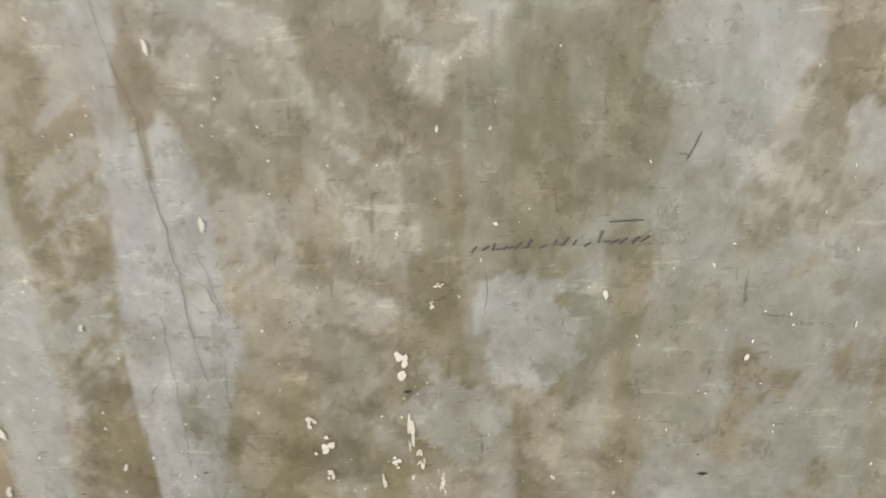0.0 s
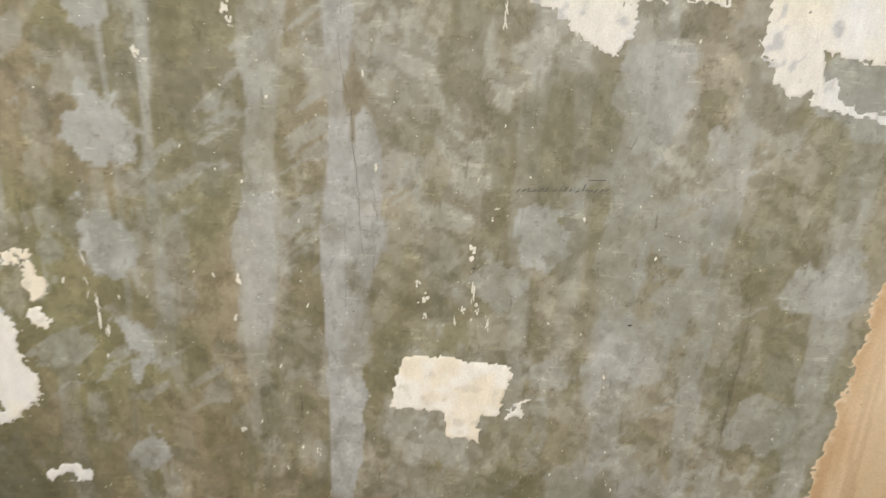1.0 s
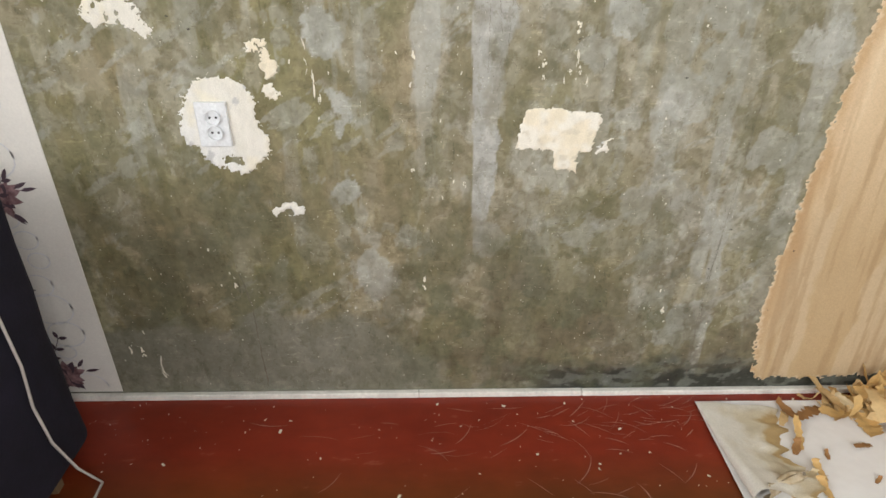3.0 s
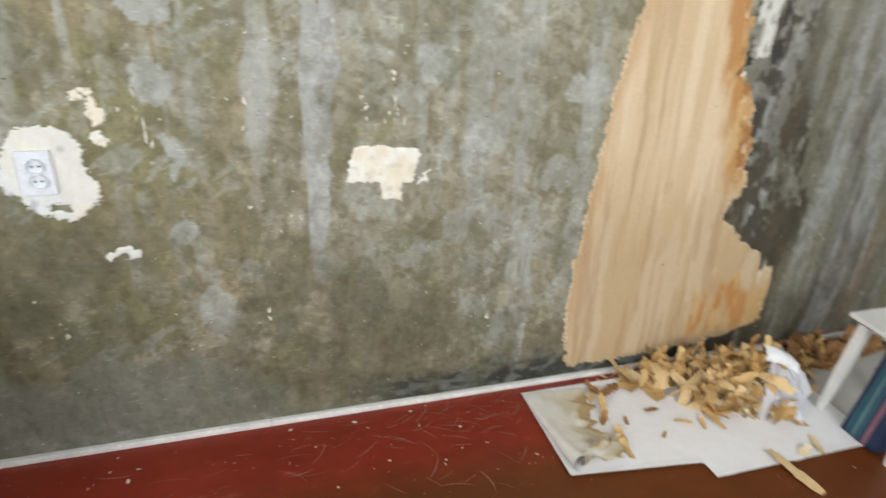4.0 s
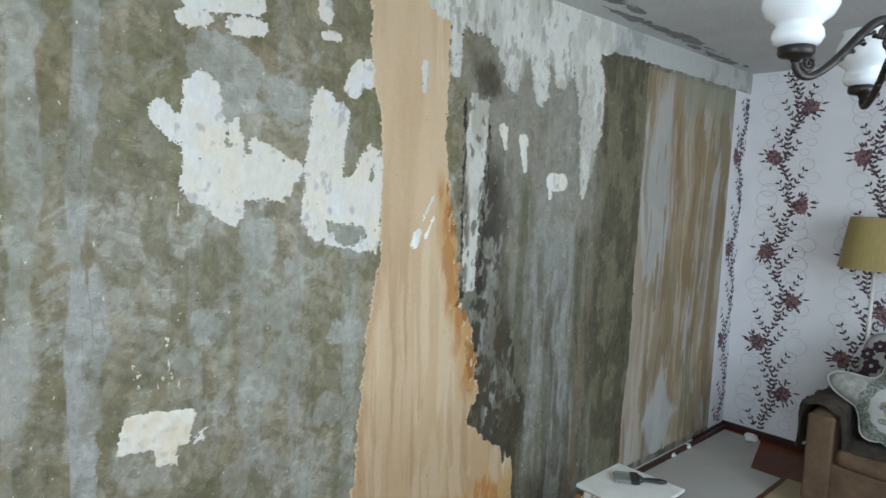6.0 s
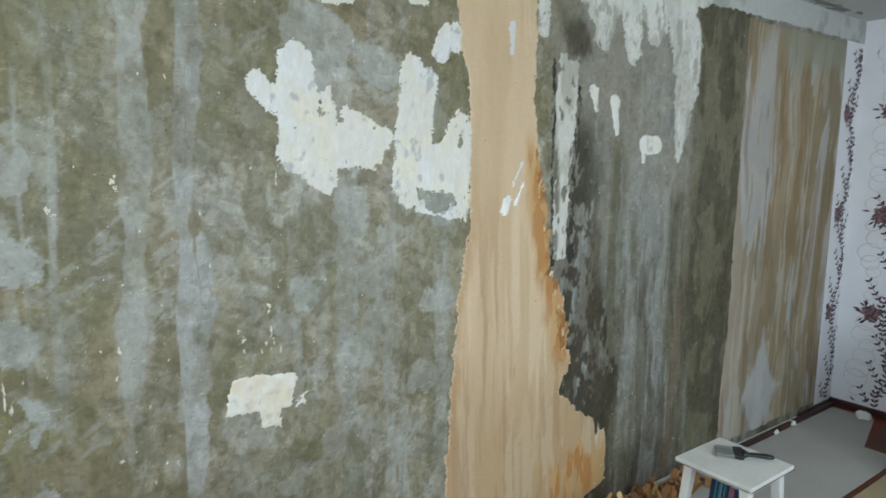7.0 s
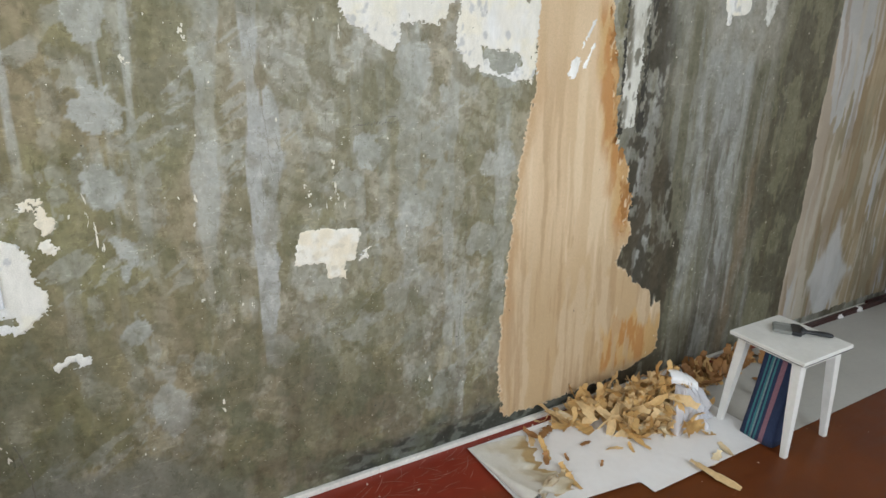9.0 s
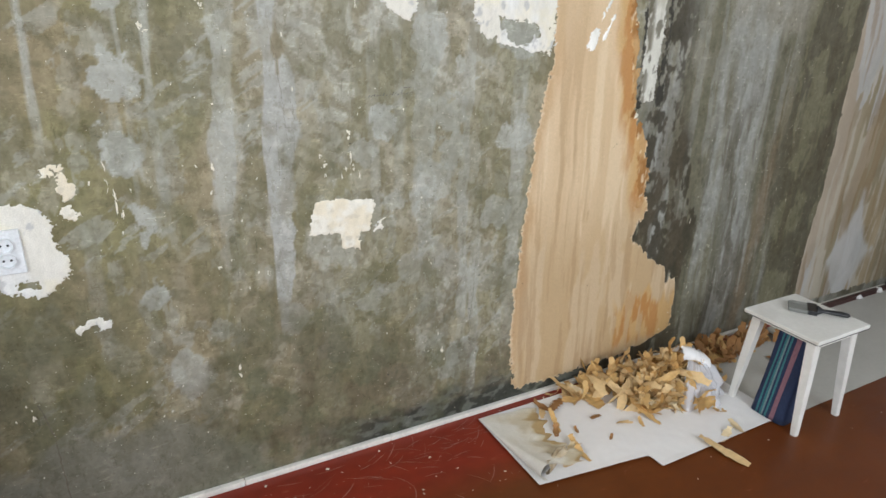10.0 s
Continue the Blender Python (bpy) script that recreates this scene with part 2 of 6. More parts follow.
def boxes(*rows, bevel=0.0):
    bm = bmesh.new()
    for row in rows:
        box(bm, *row, bevel=bevel)
    return bm


def lathe(bm, profile, segments=24, m=None):
    """A turned body from (radius, height) pairs."""
    rings = []
    for r, z in profile:
        rings.append([bm.verts.new((r * math.cos(2 * math.pi * k / segments), r * math.sin(2 * math.pi * k / segments), z)) for k in range(segments)])
    for a, b in zip(rings, rings[1:]):
        for k in range(segments):
            bm.faces.new((a[k], a[(k + 1) % segments], b[(k + 1) % segments], b[k]))
    for ring in (rings[0], rings[-1]):
        bm.faces.new(ring)
    verts = [v for ring in rings for v in ring]
    if m:
        bmesh.ops.transform(bm, matrix=m, verts=verts)
    return verts


def tube(bm, points, radius, sides=8, squash=1.0):
    """A round bar along points; radius: one value or one for each point."""
    points = [Vector(p) for p in points]
    rings = []
    for n, p in enumerate(points):
        way = (points[min(n + 1, len(points) - 1)] - points[max(n - 1, 0)]).normalized()
        side = way.cross(Vector((0.13, 0.07, 1.0)))
        side = side.normalized() if side.length > 1e-4 else Vector((1, 0, 0))
        up = way.cross(side)
        r = radius[n] if isinstance(radius, (list, tuple)) else radius
        rings.append([bm.verts.new(p + r * (math.cos(2 * math.pi * k / sides) * side + squash * math.sin(2 * math.pi * k / sides) * up)) for k in range(sides)])
    for a, b in zip(rings, rings[1:]):
        for k in range(sides):
            bm.faces.new((a[k], a[(k + 1) % sides], b[(k + 1) % sides], b[k]))
    bm.faces.new(rings[0]), bm.faces.new(rings[-1])


def layer(name, field, x0, x1, z0, z1, cell, height, material, parent, tone, label="", wob=0.0008):
    """A thin coat on the bare wall wherever field(x, z) > 0, thinning out at its torn edge."""
    xs, zs = np.arange(x0, x1 + cell, cell), np.arange(z0, z1 + cell, cell)
    X, Z = np.meshgrid(xs, zs)
    f = field(X, Z)
    inside = f > 0
    cells = inside[:-1, :-1] | inside[1:, :-1] | inside[:-1, 1:] | inside[1:, 1:]
    gz, gx = np.gradient(f, cell)
    g2 = gx**2 + gz**2 + 1e-4
    move = np.clip(-f / g2, -1.5, 1.5)
    sx, sz = np.clip(move * gx, -cell * 0.7, cell * 0.7), np.clip(move * gz, -cell * 0.7, cell * 0.7)
    out = ~inside
    PX, PZ = X + np.where(out, sx, 0), Z + np.where(out, sz, 0)
    rise = height * (0.55 + 0.45 * step(0, 0.012, f)) + wob * (fbm(X * 30, Z * 22, 91, 3) - 0.5) * 2
    PY = np.where(out, 0.0018, -rise)
    ids = -np.ones(X.shape, int)
    r, c = np.nonzero(cells)
    used = np.zeros(X.shape, bool)
    for dr in (0, 1):
        for dc in (0, 1):
            used[r + dr, c + dc] = True
    ids[used] = np.arange(used.sum())
    faces = np.stack([ids[r, c], ids[r, c + 1], ids[r + 1, c + 1], ids[r + 1, c]], 1)
    col = tone(X, Z, f)[used]
    return grid_part(name, np.stack([PX[used], PY[used], PZ[used]], 1), faces, material, parent, label, col)


def rgb(shape, color):
    return np.ones((*shape, 3)) * np.array(color)


def blend(a, b, w):
    return a + (np.asarray(b) - a) * np.clip(w, 0, 1)[..., None]

# ---- the bare wall ----
def line_of(knots):
    k = np.array(knots)
    return lambda Z: np.interp(Z, k[:, 0], k[:, 1])


seam_left = line_of([(0.55, -0.29), (0.72, -0.30), (0.85, -0.297), (1.2, -0.309), (1.45, -0.287), (1.69, -0.30), (2.05, -0.273), (2.62, -0.26)])
seam_right = line_of([(0.55, -0.27), (0.72, -0.25), (0.85, -0.215), (0.91, -0.235), (1.0, -0.222), (1.15, -0.205), (1.25, -0.192), (1.42, -0.194), (1.5, -0.235), (1.6, -0.252), (1.72, -0.235), (1.88, -0.218), (2.05, -0.20), (2.62, -0.20)])
WALL_BANDS = (  # centre at 1.6 m, drift, half width, from, to, force
    (-0.398, -0.055, 0.034, 0.95, 2.2, 0.7), (-0.588, -0.02, 0.011, 1.0, 2.0, 0.6), (-0.655, -0.03, 0.007, 0.85, 1.9, 0.5),
    (-0.872, 0.0, 0.012, 1.25, 1.8, 0.7), (0.238, 0.012, 0.042, 0.98, 1.75, 0.95), (0.245, 0.0, 0.03, 0.3, 1.0, 0.45), (0.405, 0.0, 0.022, 0.4, 1.5, 0.6),
    (0.475, -0.01, 0.022, 0.1, 0.75, 0.75), (0.62, 0.02, 0.035, 0.3, 1.5, 0.5), (0.06, 0.0, 0.02, 0.9, 1.7, 0.35), (-0.12, 0.0, 0.02, 0.2, 1.0, 0.3),
    (-1.2, 0.0, 0.035, 0.9, 2.3, 0.5), (-1.02, 0.0, 0.03, 1.2, 2.3, 0.45), (0.14, 0.0, 0.018, 1.0, 1.6, 0.4), (-0.80, 0.0, 0.022, 0.7, 1.0, 0.3))
WALL_BLOTS = (
    (-0.69, 1.43, 0.058, 0.85), (-0.685, 1.205, 0.068, 0.9), (-0.68, 1.635, 0.05, 0.75), (-0.662, 1.005, 0.05, 0.9), (-0.645, 0.78, 0.034, 0.85),
    (0.085, 1.245, 0.055, 0.9), (0.02, 1.17, 0.045, 0.5), (0.34, 1.28, 0.07, 0.7), (0.35, 1.14, 0.055, 0.7), (0.62, 1.18, 0.07, 0.7), (0.605, 1.53, 0.07, 0.9),
    (0.38, 1.42, 0.06, 0.7), (0.13, 0.98, 0.045, 0.5), (0.28, 1.03, 0.06, 0.6), (0.55, 0.9, 0.06, 0.55), (0.41, 0.3, 0.07, 0.8), (0.36, 0.24, 0.05, 0.7), (-0.22, 0.60, 0.055, 0.6),
    (-0.60, 0.47, 0.075, 0.6), (-0.85, 0.10, 0.16, 0.6), (-1.15, 0.1, 0.12, 0.4), (0.15, 2.02, 0.13, 0.75), (0.36, 2.0, 0.09, 0.7), (0.25, 1.52, 0.09, 0.7),
    (-0.50, 0.62, 0.04, 0.4), (0.02, 0.62, 0.06, 0.45), (-0.10, 0.45, 0.05, 0.5), (0.2, 0.72, 0.05, 0.5))


def wall_tone(X, Z):
    """Stain colours of the stripped wall, in metres along it and up it."""
    wx, wz = X + 0.05 * (fbm(X * 6, Z * 6, 3, 5) - 0.5), Z + 0.08 * (fbm(X * 6, Z * 6, 4, 5) - 0.5)
    olive, brown, grey, blue = (0.205, 0.188, 0.090), (0.25, 0.205, 0.118), (0.345, 0.322, 0.25), (0.385, 0.388, 0.352)
    c = rgb(X.shape, olive)
    c = blend(c, brown, step(0.40, 0.62, fbm(wx * 3.5, wz * 1.8, 11, 5)))
    # how much of the grey glue film is left: more by the torn strip, least in the olive field by the socket;
    # the round term about x 0, z 1.52 paints in glare
    paleness = 0.30 + 0.45 * step(-0.15, 0.3, X) * step(1.9, 1.3, Z) + 0.95 * np.exp(-((X - 0.0) / 0.36) ** 2 - ((Z - 1.52) / 0.32) ** 2) - 0.25 * step(-0.45, -0.8, X)
    c = blend(c, (0.39, 0.362, 0.292), 0.52 * np.clip(paleness, 0, 1.3))
    c = blend(c, grey, 0.30 * step(0.46, 0.60, fbm(wx * 15, Z * 1.1, 15, 4)))
    # films, scraped away to ragged crisp edges at three sizes
    t1 = 0.60 - 0.12 * paleness
    c = blend(c, grey, 0.58 * step(t1, t1 + 0.035, fbm(wx * 10, wz * 5.0, 12, 6)))
    c = blend(c, blue, 0.40 * step(t1 + 0.02, t1 + 0.045, fbm(wx * 15 + 0.5 * wz, wz * 8, 14, 5)))
    c = blend(c, (0.150, 0.137, 0.064), 0.50 * step(0.53, 0.58, fbm(wx * 12, wz * 7, 13, 6)))
    c = blend(c, (0.155, 0.132, 0.068), 0.45 * step(0.57, 0.61, fbm(wx * 26, wz * 18, 16, 4)))
    # short slanting smears of the scraper
    u, v = X * 0.82 + Z * 0.57, Z * 0.82 - X * 0.57
    c = blend(c, blue, 0.45 * step(0.615, 0.64, fbm(u * 9, v * 34, 17, 4)) * step(0.45, 0.55, fbm(X * 3, Z * 3, 18)))
    u, v = X * 0.9 - Z * 0.43, Z * 0.9 + X * 0.43
    c = blend(c, (0.125, 0.11, 0.058), 0.38 * step(0.62, 0.645, fbm(u * 14, v * 40, 19, 4)))
    # long bands left by the seams and by old glue
    torn, drip, paleness = fbm(X * 22, Z * 9, 22, 5) - 0.5, 0.35 * (fbm(X * 30, Z * 3, 23) - 0.5), 0.5 + 0.5 * step(0.40, 0.50, fbm(X * 9, Z * 5, 24, 5))
    for xc, drift, half, lo, hi, force in WALL_BANDS:
        centre = xc + drift * (1.6 - Z) + 0.006 * np.sin(Z * 7 + xc * 40)
        edge = half + min(0.03, 0.9 * half) * torn * 2 - np.abs(X - centre)
        w = step(-0.002, 0.004, edge) * step(lo - 0.12, lo + 0.12, Z + drip) * step(hi + 0.12, hi - 0.12, Z)
        c = blend(c, blue, w * paleness * force)
    edge = np.minimum(X - seam_left(Z) + 0.012 * (fbm(X * 30, Z * 12, 25, 4) - 0.5), seam_right(Z) - X + 0.05 * (fbm(X * 18, Z * 13, 26, 5) - 0.5))
    w = step(-0.001, 0.003, edge) * step(0.56, 0.74, Z + 0.3 * (fbm(X * 25, Z * 9, 27, 4) - 0.5))
    c = blend(c, blend(rgb(X.shape, (0.38, 0.38, 0.355)), (0.31, 0.30, 0.255), step(0.48, 0.6, fbm(X * 14, Z * 8, 28, 5))), w * 0.92)
    # glue blots
    torn = 0.15 * (fbm(X * 15, Z * 13, 31, 6) - 0.5)
    for bx, bz, r, force in WALL_BLOTS:
        d = np.hypot(X - bx, (Z - bz) * 0.85) + torn + 0.25 * np.maximum(0, bz - Z - 0.3 * r)
        c = blend(c, blue, force * step(r, r * 0.92, d))
    # damp and dark patches low down
    c = blend(c, (0.135, 0.115, 0.07), 0.6 * step(0.5, 0.55, fbm(X * 6, Z * 5, 42, 6)) * step(1.0, 0.4, Z))
    c = blend(c, (0.13, 0.128, 0.066), 0.30 * step(0.5, 0.57, fbm(X * 5 + 4, Z * 3.4, 43, 6)))
    c = blend(c, (0.135, 0.11, 0.07), 0.55 * step(0.55, 0.3, Z + 0.4 * (fbm(X * 5, Z * 5, 47, 5) - 0.5)) * step(-0.85, -0.5, X) * step(0.44, 0.49, fbm(X * 9, Z * 8, 48, 6)))
    # dark olive stain low on the left, with the chair's shadow painted in
    c = blend(c, (0.105, 0.105, 0.062), 0.6 * step(1.0, 0.5, Z + 0.5 * (fbm(X * 5, Z * 4, 45, 5) - 0.5)) * step(-0.6, -0.95, X) * step(0.40, 0.47, fbm(X * 9, Z * 7, 46, 6)))
    # smooth dull render low on the left
    c = blend(c, (0.185, 0.18, 0.14), 0.85 * step(0.34, 0.28, Z + 0.25 * (fbm(X * 6, Z * 6, 44, 5) - 0.5) + 0.25 * step(-0.7, -0.3, X)) * step(-0.25, -0.45, X))
    damp = step(0.17, 0.09, Z + 0.16 * (fbm(X * 8, Z * 14, 41, 5) - 0.5)) * step(-0.35, 0.1, X)
    c = blend(c, blend(rgb(X.shape, (0.11, 0.12, 0.105)), (0.022, 0.026, 0.022), step(0.42, 0.52, fbm(X * 24, Z * 44, 49, 5))), 0.9 * damp)
    # greenish patches low down, also painting in the view's dimmer lower left
    c = blend(c, (0.10, 0.108, 0.062), 0.45 * step(0.75, 0.3, Z + 0.3 * (fbm(X * 5, Z * 5, 62, 5) - 0.5)) * step(-0.75, -0.4, X) * step(0.55, 0.25, X) * step(0.45, 0.53, fbm(X * 13, Z * 10, 63, 6)))
    # the far field: slate grey in upright streaks, an olive column at its end
    far = step(1.1, 1.3, X)
    sx = X + 0.04 * (fbm(X * 5, Z * 3, 58, 4) - 0.5)
    slate = blend(rgb(X.shape, (0.180, 0.172, 0.122)), (0.270, 0.272, 0.248), step(0.40, 0.60, fbm(sx * 8, Z * 0.9, 51, 5)))
    slate = blend(slate, (0.105, 0.098, 0.062), 0.6 * step(0.48, 0.60, fbm(sx * 13, Z * 1.3, 54, 6)))
    slate = blend(slate, (0.30, 0.302, 0.275), 0.4 * step(0.53, 0.62, fbm(sx * 20, Z * 1.6, 53, 5)))
    slate = blend(slate, (0.275, 0.26, 0.215), 0.8 * step(1.3, 1.6, Z) * step(0.35, 0.6, fbm(X * 4, Z * 3, 60, 4)))
    column = step(2.10, 2.24, X + 0.10 * (fbm(X * 6, Z * 3, 56, 4) - 0.5) - 0.10 * step(1.2, 0.2, Z)) * step(2.7, 2.6, X)
    slate = blend(slate, blend(rgb(X.shape, (0.15, 0.14, 0.085)), (0.085, 0.075, 0.045), step(0.47, 0.54, fbm(X * 13, Z * 5, 61, 6))), 0.9 * column)
    # black mould by the torn strip, spreading near the floor
    streak = fbm(sx * 24, Z * 9, 52, 5)
    reach = 1.44 + 0.24 * step(1.35, 0.75, Z) - 0.10 * step(0.6, 0.3, Z) + 0.10 * (fbm(X * 6, Z * 5, 55, 4) - 0.5)
    mould = 0.5 * fbm(X * 42, Z * 20, 57, 4) + 0.5 * fbm(X * 10, Z * 5, 59, 4)
    slate = blend(slate, (0.040, 0.033, 0.019), 0.90 * step(0.10, -0.05, X - reach) * step(0.43, 0.49, mould) * step(2.0, 1.75, Z))
    slate = blend(slate, (0.075, 0.06, 0.036), 0.6 * step(0.53, 0.62, fbm(sx * 20, Z * 3, 52, 5)) * step(1.6, 0.9, Z))
    slate = blend(slate, (0.17, 0.115, 0.06), 0.6 * step(0.07, 0.0, np.abs(X - 2.10 - 0.05 * Z) + 0.08 * (streak - 0.5)) * step(1.6, 0.6, Z))
    slate = blend(slate, (0.06, 0.05, 0.03), 0.85 * step(0.10, 0.04, np.hypot(X - 1.32, (Z - 2.19) * 0.9) + 0.14 * (mould - 0.5)))
    c = blend(c, slate, far)
    # an olive drop with its run, on the pale band
    drop = np.maximum(0.026 - np.hypot((X + 0.245) * 1.3, (Z - 1.50) * 0.6), 0.006 - np.abs(X + 0.247) - 0.5 * np.abs(np.minimum(Z - 1.42, 0)))
    c = blend(c, (0.24, 0.21, 0.14), step(0.0, 0.005, drop) * step(1.38, 1.42, Z) * step(1.60, 1.56, Z))
    return c


def build_bare_wall():
    cell = 0.005
    xs, zs = np.arange(XL - 0.02, XR + cell, cell), np.arange(0, H + cell, cell)
    X, Z = np.meshgrid(xs, zs)
    rise = 0.0011 * (fbm(X * 9, Z * 6, 71) - 0.5) * 2 + 0.0005 * (fbm(X * 45, Z * 30, 72, 3) - 0.5) * 2
    ny, nx = X.shape
    ids = np.arange(nx * ny).reshape(ny, nx)
    faces = np.stack([ids[:-1, :-1], ids[:-1, 1:], ids[1:, 1:], ids[1:, :-1]], -1).reshape(-1, 4)
    tone = wall_tone(X, Z).reshape(-1, 3)
    wall = grid_part("wall_north", np.stack([X, rise, Z], -1).reshape(-1, 3), faces, PLASTER, tone=tone)
    tagged(wall, "stripped old plaster wall, stained olive and grey, with scraped patches", "wall", kind="structure")
    part("wall_core", boxes((XL - 0.2, XR + 0.2, 0.006, 0.2, -0.1, H + 0.1)), PLAIN, wall)
    return wall


wall_north = build_bare_wall()


# putty: pale filler with grey gaps where the trowel missed
def putty_tone(X, Z, f):
    c = rgb(X.shape, (0.76, 0.73, 0.66))
    c = blend(c, (0.80, 0.74, 0.58), 0.5 * step(0.5, 0.65, fbm(X * 12, Z * 12, 81)))
    c = blend(c, (0.78, 0.79, 0.80), 0.6 * step(0.5, 0.7, fbm(X * 9, Z * 6, 82)))
    return blend(c, (0.47, 0.47, 0.47), 0.75 * step(0.66, 0.74, fbm(X * 32, Z * 24, 83, 4)))


def putty(rows, seed, coarse=0.016, fine=0.010, holes=0.0, label="", tone=putty_tone, gaps=(), slabs=()):
    a = np.array([r[:4] for r in rows])
    lo, hi = np.minimum(a[:, :2], a[:, 2:]).min(0) - 0.16, np.maximum(a[:, :2], a[:, 2:]).max(0) + 0.16

    def field(X, Z):
        f = strokes(X, Z, rows)
        for row in slabs:
            f = np.maximum(f, slab(X, Z, *row))
        f = f + ragged(X, Z, seed, coarse, fine)
        if gaps:
            f = np.minimum(f, -strokes(X, Z, gaps) + ragged(X, Z, seed + 40, 0.01, 0.01))
        if holes:
            f = np.minimum(f, (holes + 0.06 - fbm(X * 75, Z * 60, seed + 9, 2)) * 0.06)
        return f

    return layer("putty_patch", field, lo[0], hi[0], max(lo[1], 0.03), min(hi[1], H), 0.0045, 0.0028, PUTTY, wall_north, tone, label)


def cream_tone(X, Z, f):
    c = rgb(X.shape, (0.80, 0.72, 0.57))
    c = blend(c, (0.83, 0.79, 0.70), step(0.45, 0.65, fbm(X * 14, Z * 14, 84)))
    return blend(c, (0.62, 0.56, 0.44), 0.6 * step(0.66, 0.76, fbm(X * 40, Z * 40, 85, 3)))


def smear_tone(X, Z, f):
    c = blend(rgb(X.shape, (0.70, 0.69, 0.64)), (0.56, 0.55, 0.50), step(0.42, 0.60, fbm(X * 12, Z * 5, 87, 5)))
    c = blend(c, (0.34, 0.33, 0.27), 0.75 * step(0.60, 0.65, fbm(X * 24, Z * 9, 88, 5)))
    return blend(c, (0.42, 0.41, 0.36), 0.6 * step(0.03, 0.0, f) * step(2.45, 2.2, Z))


# smooth square of cream filler with a tab below
putty([(-0.10, 0.985, -0.02, 0.96, 0.03)], 101, 0.006, 0.007, slabs=[(-0.062, 0.953, 0.108, 0.060, 0.22), (-0.036, 0.87, 0.034, 0.036)], tone=cream_tone, label="cream filler square with a tab")
putty([(0.055, 0.895, 0.075, 0.90, 0.012), (0.07, 0.915, 0.085, 0.93, 0.006)], 102, 0.012, 0.012)
# round the socket
putty([(-1.0, 1.03, -0.96, 1.03, 0.075), (-0.98, 0.93, -0.95, 0.92, 0.085), (-1.03, 0.97, -0.95, 0.98, 0.07), (-1.04, 1.0, -1.04, 0.96, 0.055), (-0.90, 0.93, -0.90, 0.9, 0.035)],
      103, 0.012, 0.010, label="white filler round the socket", gaps=[(-0.985, 0.877, -0.955, 0.872, 0.010)])
# the large scribbled patches
putty([(-0.05, 1.915, 0.01, 1.85, 0.035), (0.075, 1.98, 0.08, 1.72, 0.062, 0.075), (0.18, 1.91, 0.18, 1.72, 0.012, 0.05), (0.25, 1.83, 0.38, 1.76, 0.03, 0.04), (0.2, 1.72, 0.34, 1.72, 0.07, 0.05),
       (0.10, 1.70, 0.17, 1.61, 0.065, 0.04)], 104, 0.014, 0.012, 0.84, slabs=[(0.19, 1.735, 0.15, 0.07, -0.2)], label= "rough white filler patch with jagged top")
putty([(0.50, 2.0, 0.48, 1.65, 0.05, 0.06), (0.57, 1.98, 0.53, 1.75, 0.035, 0.05), (0.62, 1.70, 0.70, 1.62, 0.06), (0.71, 1.84, 0.64, 1.72, 0.03, 0.04), (0.47, 1.60, 0.49, 1.54, 0.055, 0.03),
       (0.53, 1.52, 0.73, 1.49, 0.025), (0.70, 1.58, 0.73, 1.52, 0.03)], 105, 0.014, 0.012, 0.84, slabs=[(0.59, 1.665, 0.155, 0.085), (0.735, 1.66, 0.025, 0.17)], label= "rough white filler patch beside the torn strip", gaps=[(0.58, 1.535, 0.63, 1.525, 0.028)])
putty([(0.65, 2.13, 0.62, 2.07, 0.04), (0.68, 2.15, 0.68, 2.10, 0.03)], 106, 0.010, 0.008)
putty([(0.02, 2.19, 0.07, 2.20, 0.03), (0.17, 2.20, 0.25, 2.21, 0.03), (0.05, 2.26, 0.24, 2.28, 0.045)], 107, 0.012, 0.010)
putty([(0.5, 2.23, 0.55, 2.235, 0.02), (0.48, 2.4, 0.5, 2.3, 0.03)], 117, 0.012, 0.010)
# left cluster
putty([(-1.26, 1.27, -1.17, 1.27, 0.03), (-1.20, 1.30, -1.16, 1.25, 0.025), (-1.15, 1.225, -1.13, 1.225, 0.014)], 108, 0.012, 0.010, 0.72)
putty([(-1.24, 1.40, -1.19, 1.39, 0.028), (-1.16, 1.37, -1.13, 1.36, 0.008)], 109, 0.010, 0.008)
putty([(-0.88, 1.19, -0.84, 1.19, 0.008), (-0.84, 1.17, -0.83, 1.12, 0.012), (-0.85, 1.13, -0.84, 1.10, 0.010), (-0.845, 1.075, -0.835, 1.06, 0.017)], 110, 0.016, 0.014, tone=cream_tone)
putty([(-0.87, 0.715, -0.80, 0.72, 0.016), (-0.85, 0.73, -0.81, 0.735, 0.012)], 111, 0.008, 0.008, gaps=[(-0.855, 0.703, -0.835, 0.709, 0.009)])
# filler under the ceiling and runs below it
putty([(1.02, 2.52, 2.2, 2.54, 0.10), (1.12, 2.42, 1.12, 2.20, 0.04, 0.025), (1.43, 2.43, 1.44, 2.24, 0.08, 0.05), (1.50, 2.36, 1.49, 2.19, 0.08, 0.035), (1.67, 2.36, 1.68, 2.17, 0.08, 0.05), (1.83, 2.40, 1.83, 2.28, 0.06),
       (2.02, 2.40, 2.08, 2.18, 0.10, 0.11), (2.10, 2.30, 2.11, 2.06, 0.10, 0.095), (2.09, 2.06, 2.08, 1.86, 0.09, 0.06), (2.07, 1.86, 2.06, 1.72, 0.055, 0.022)], 112, 0.020, 0.016, 0.80, tone=smear_tone,
      slabs=[(1.62, 2.45, 0.30, 0.13), (1.2, 2.5, 0.2, 0.12), (1.95, 2.46, 0.2, 0.10)], label="pale filler below the ceiling with runs", gaps=[(1.27, 2.22, 1.38, 2.24, 0.045)])
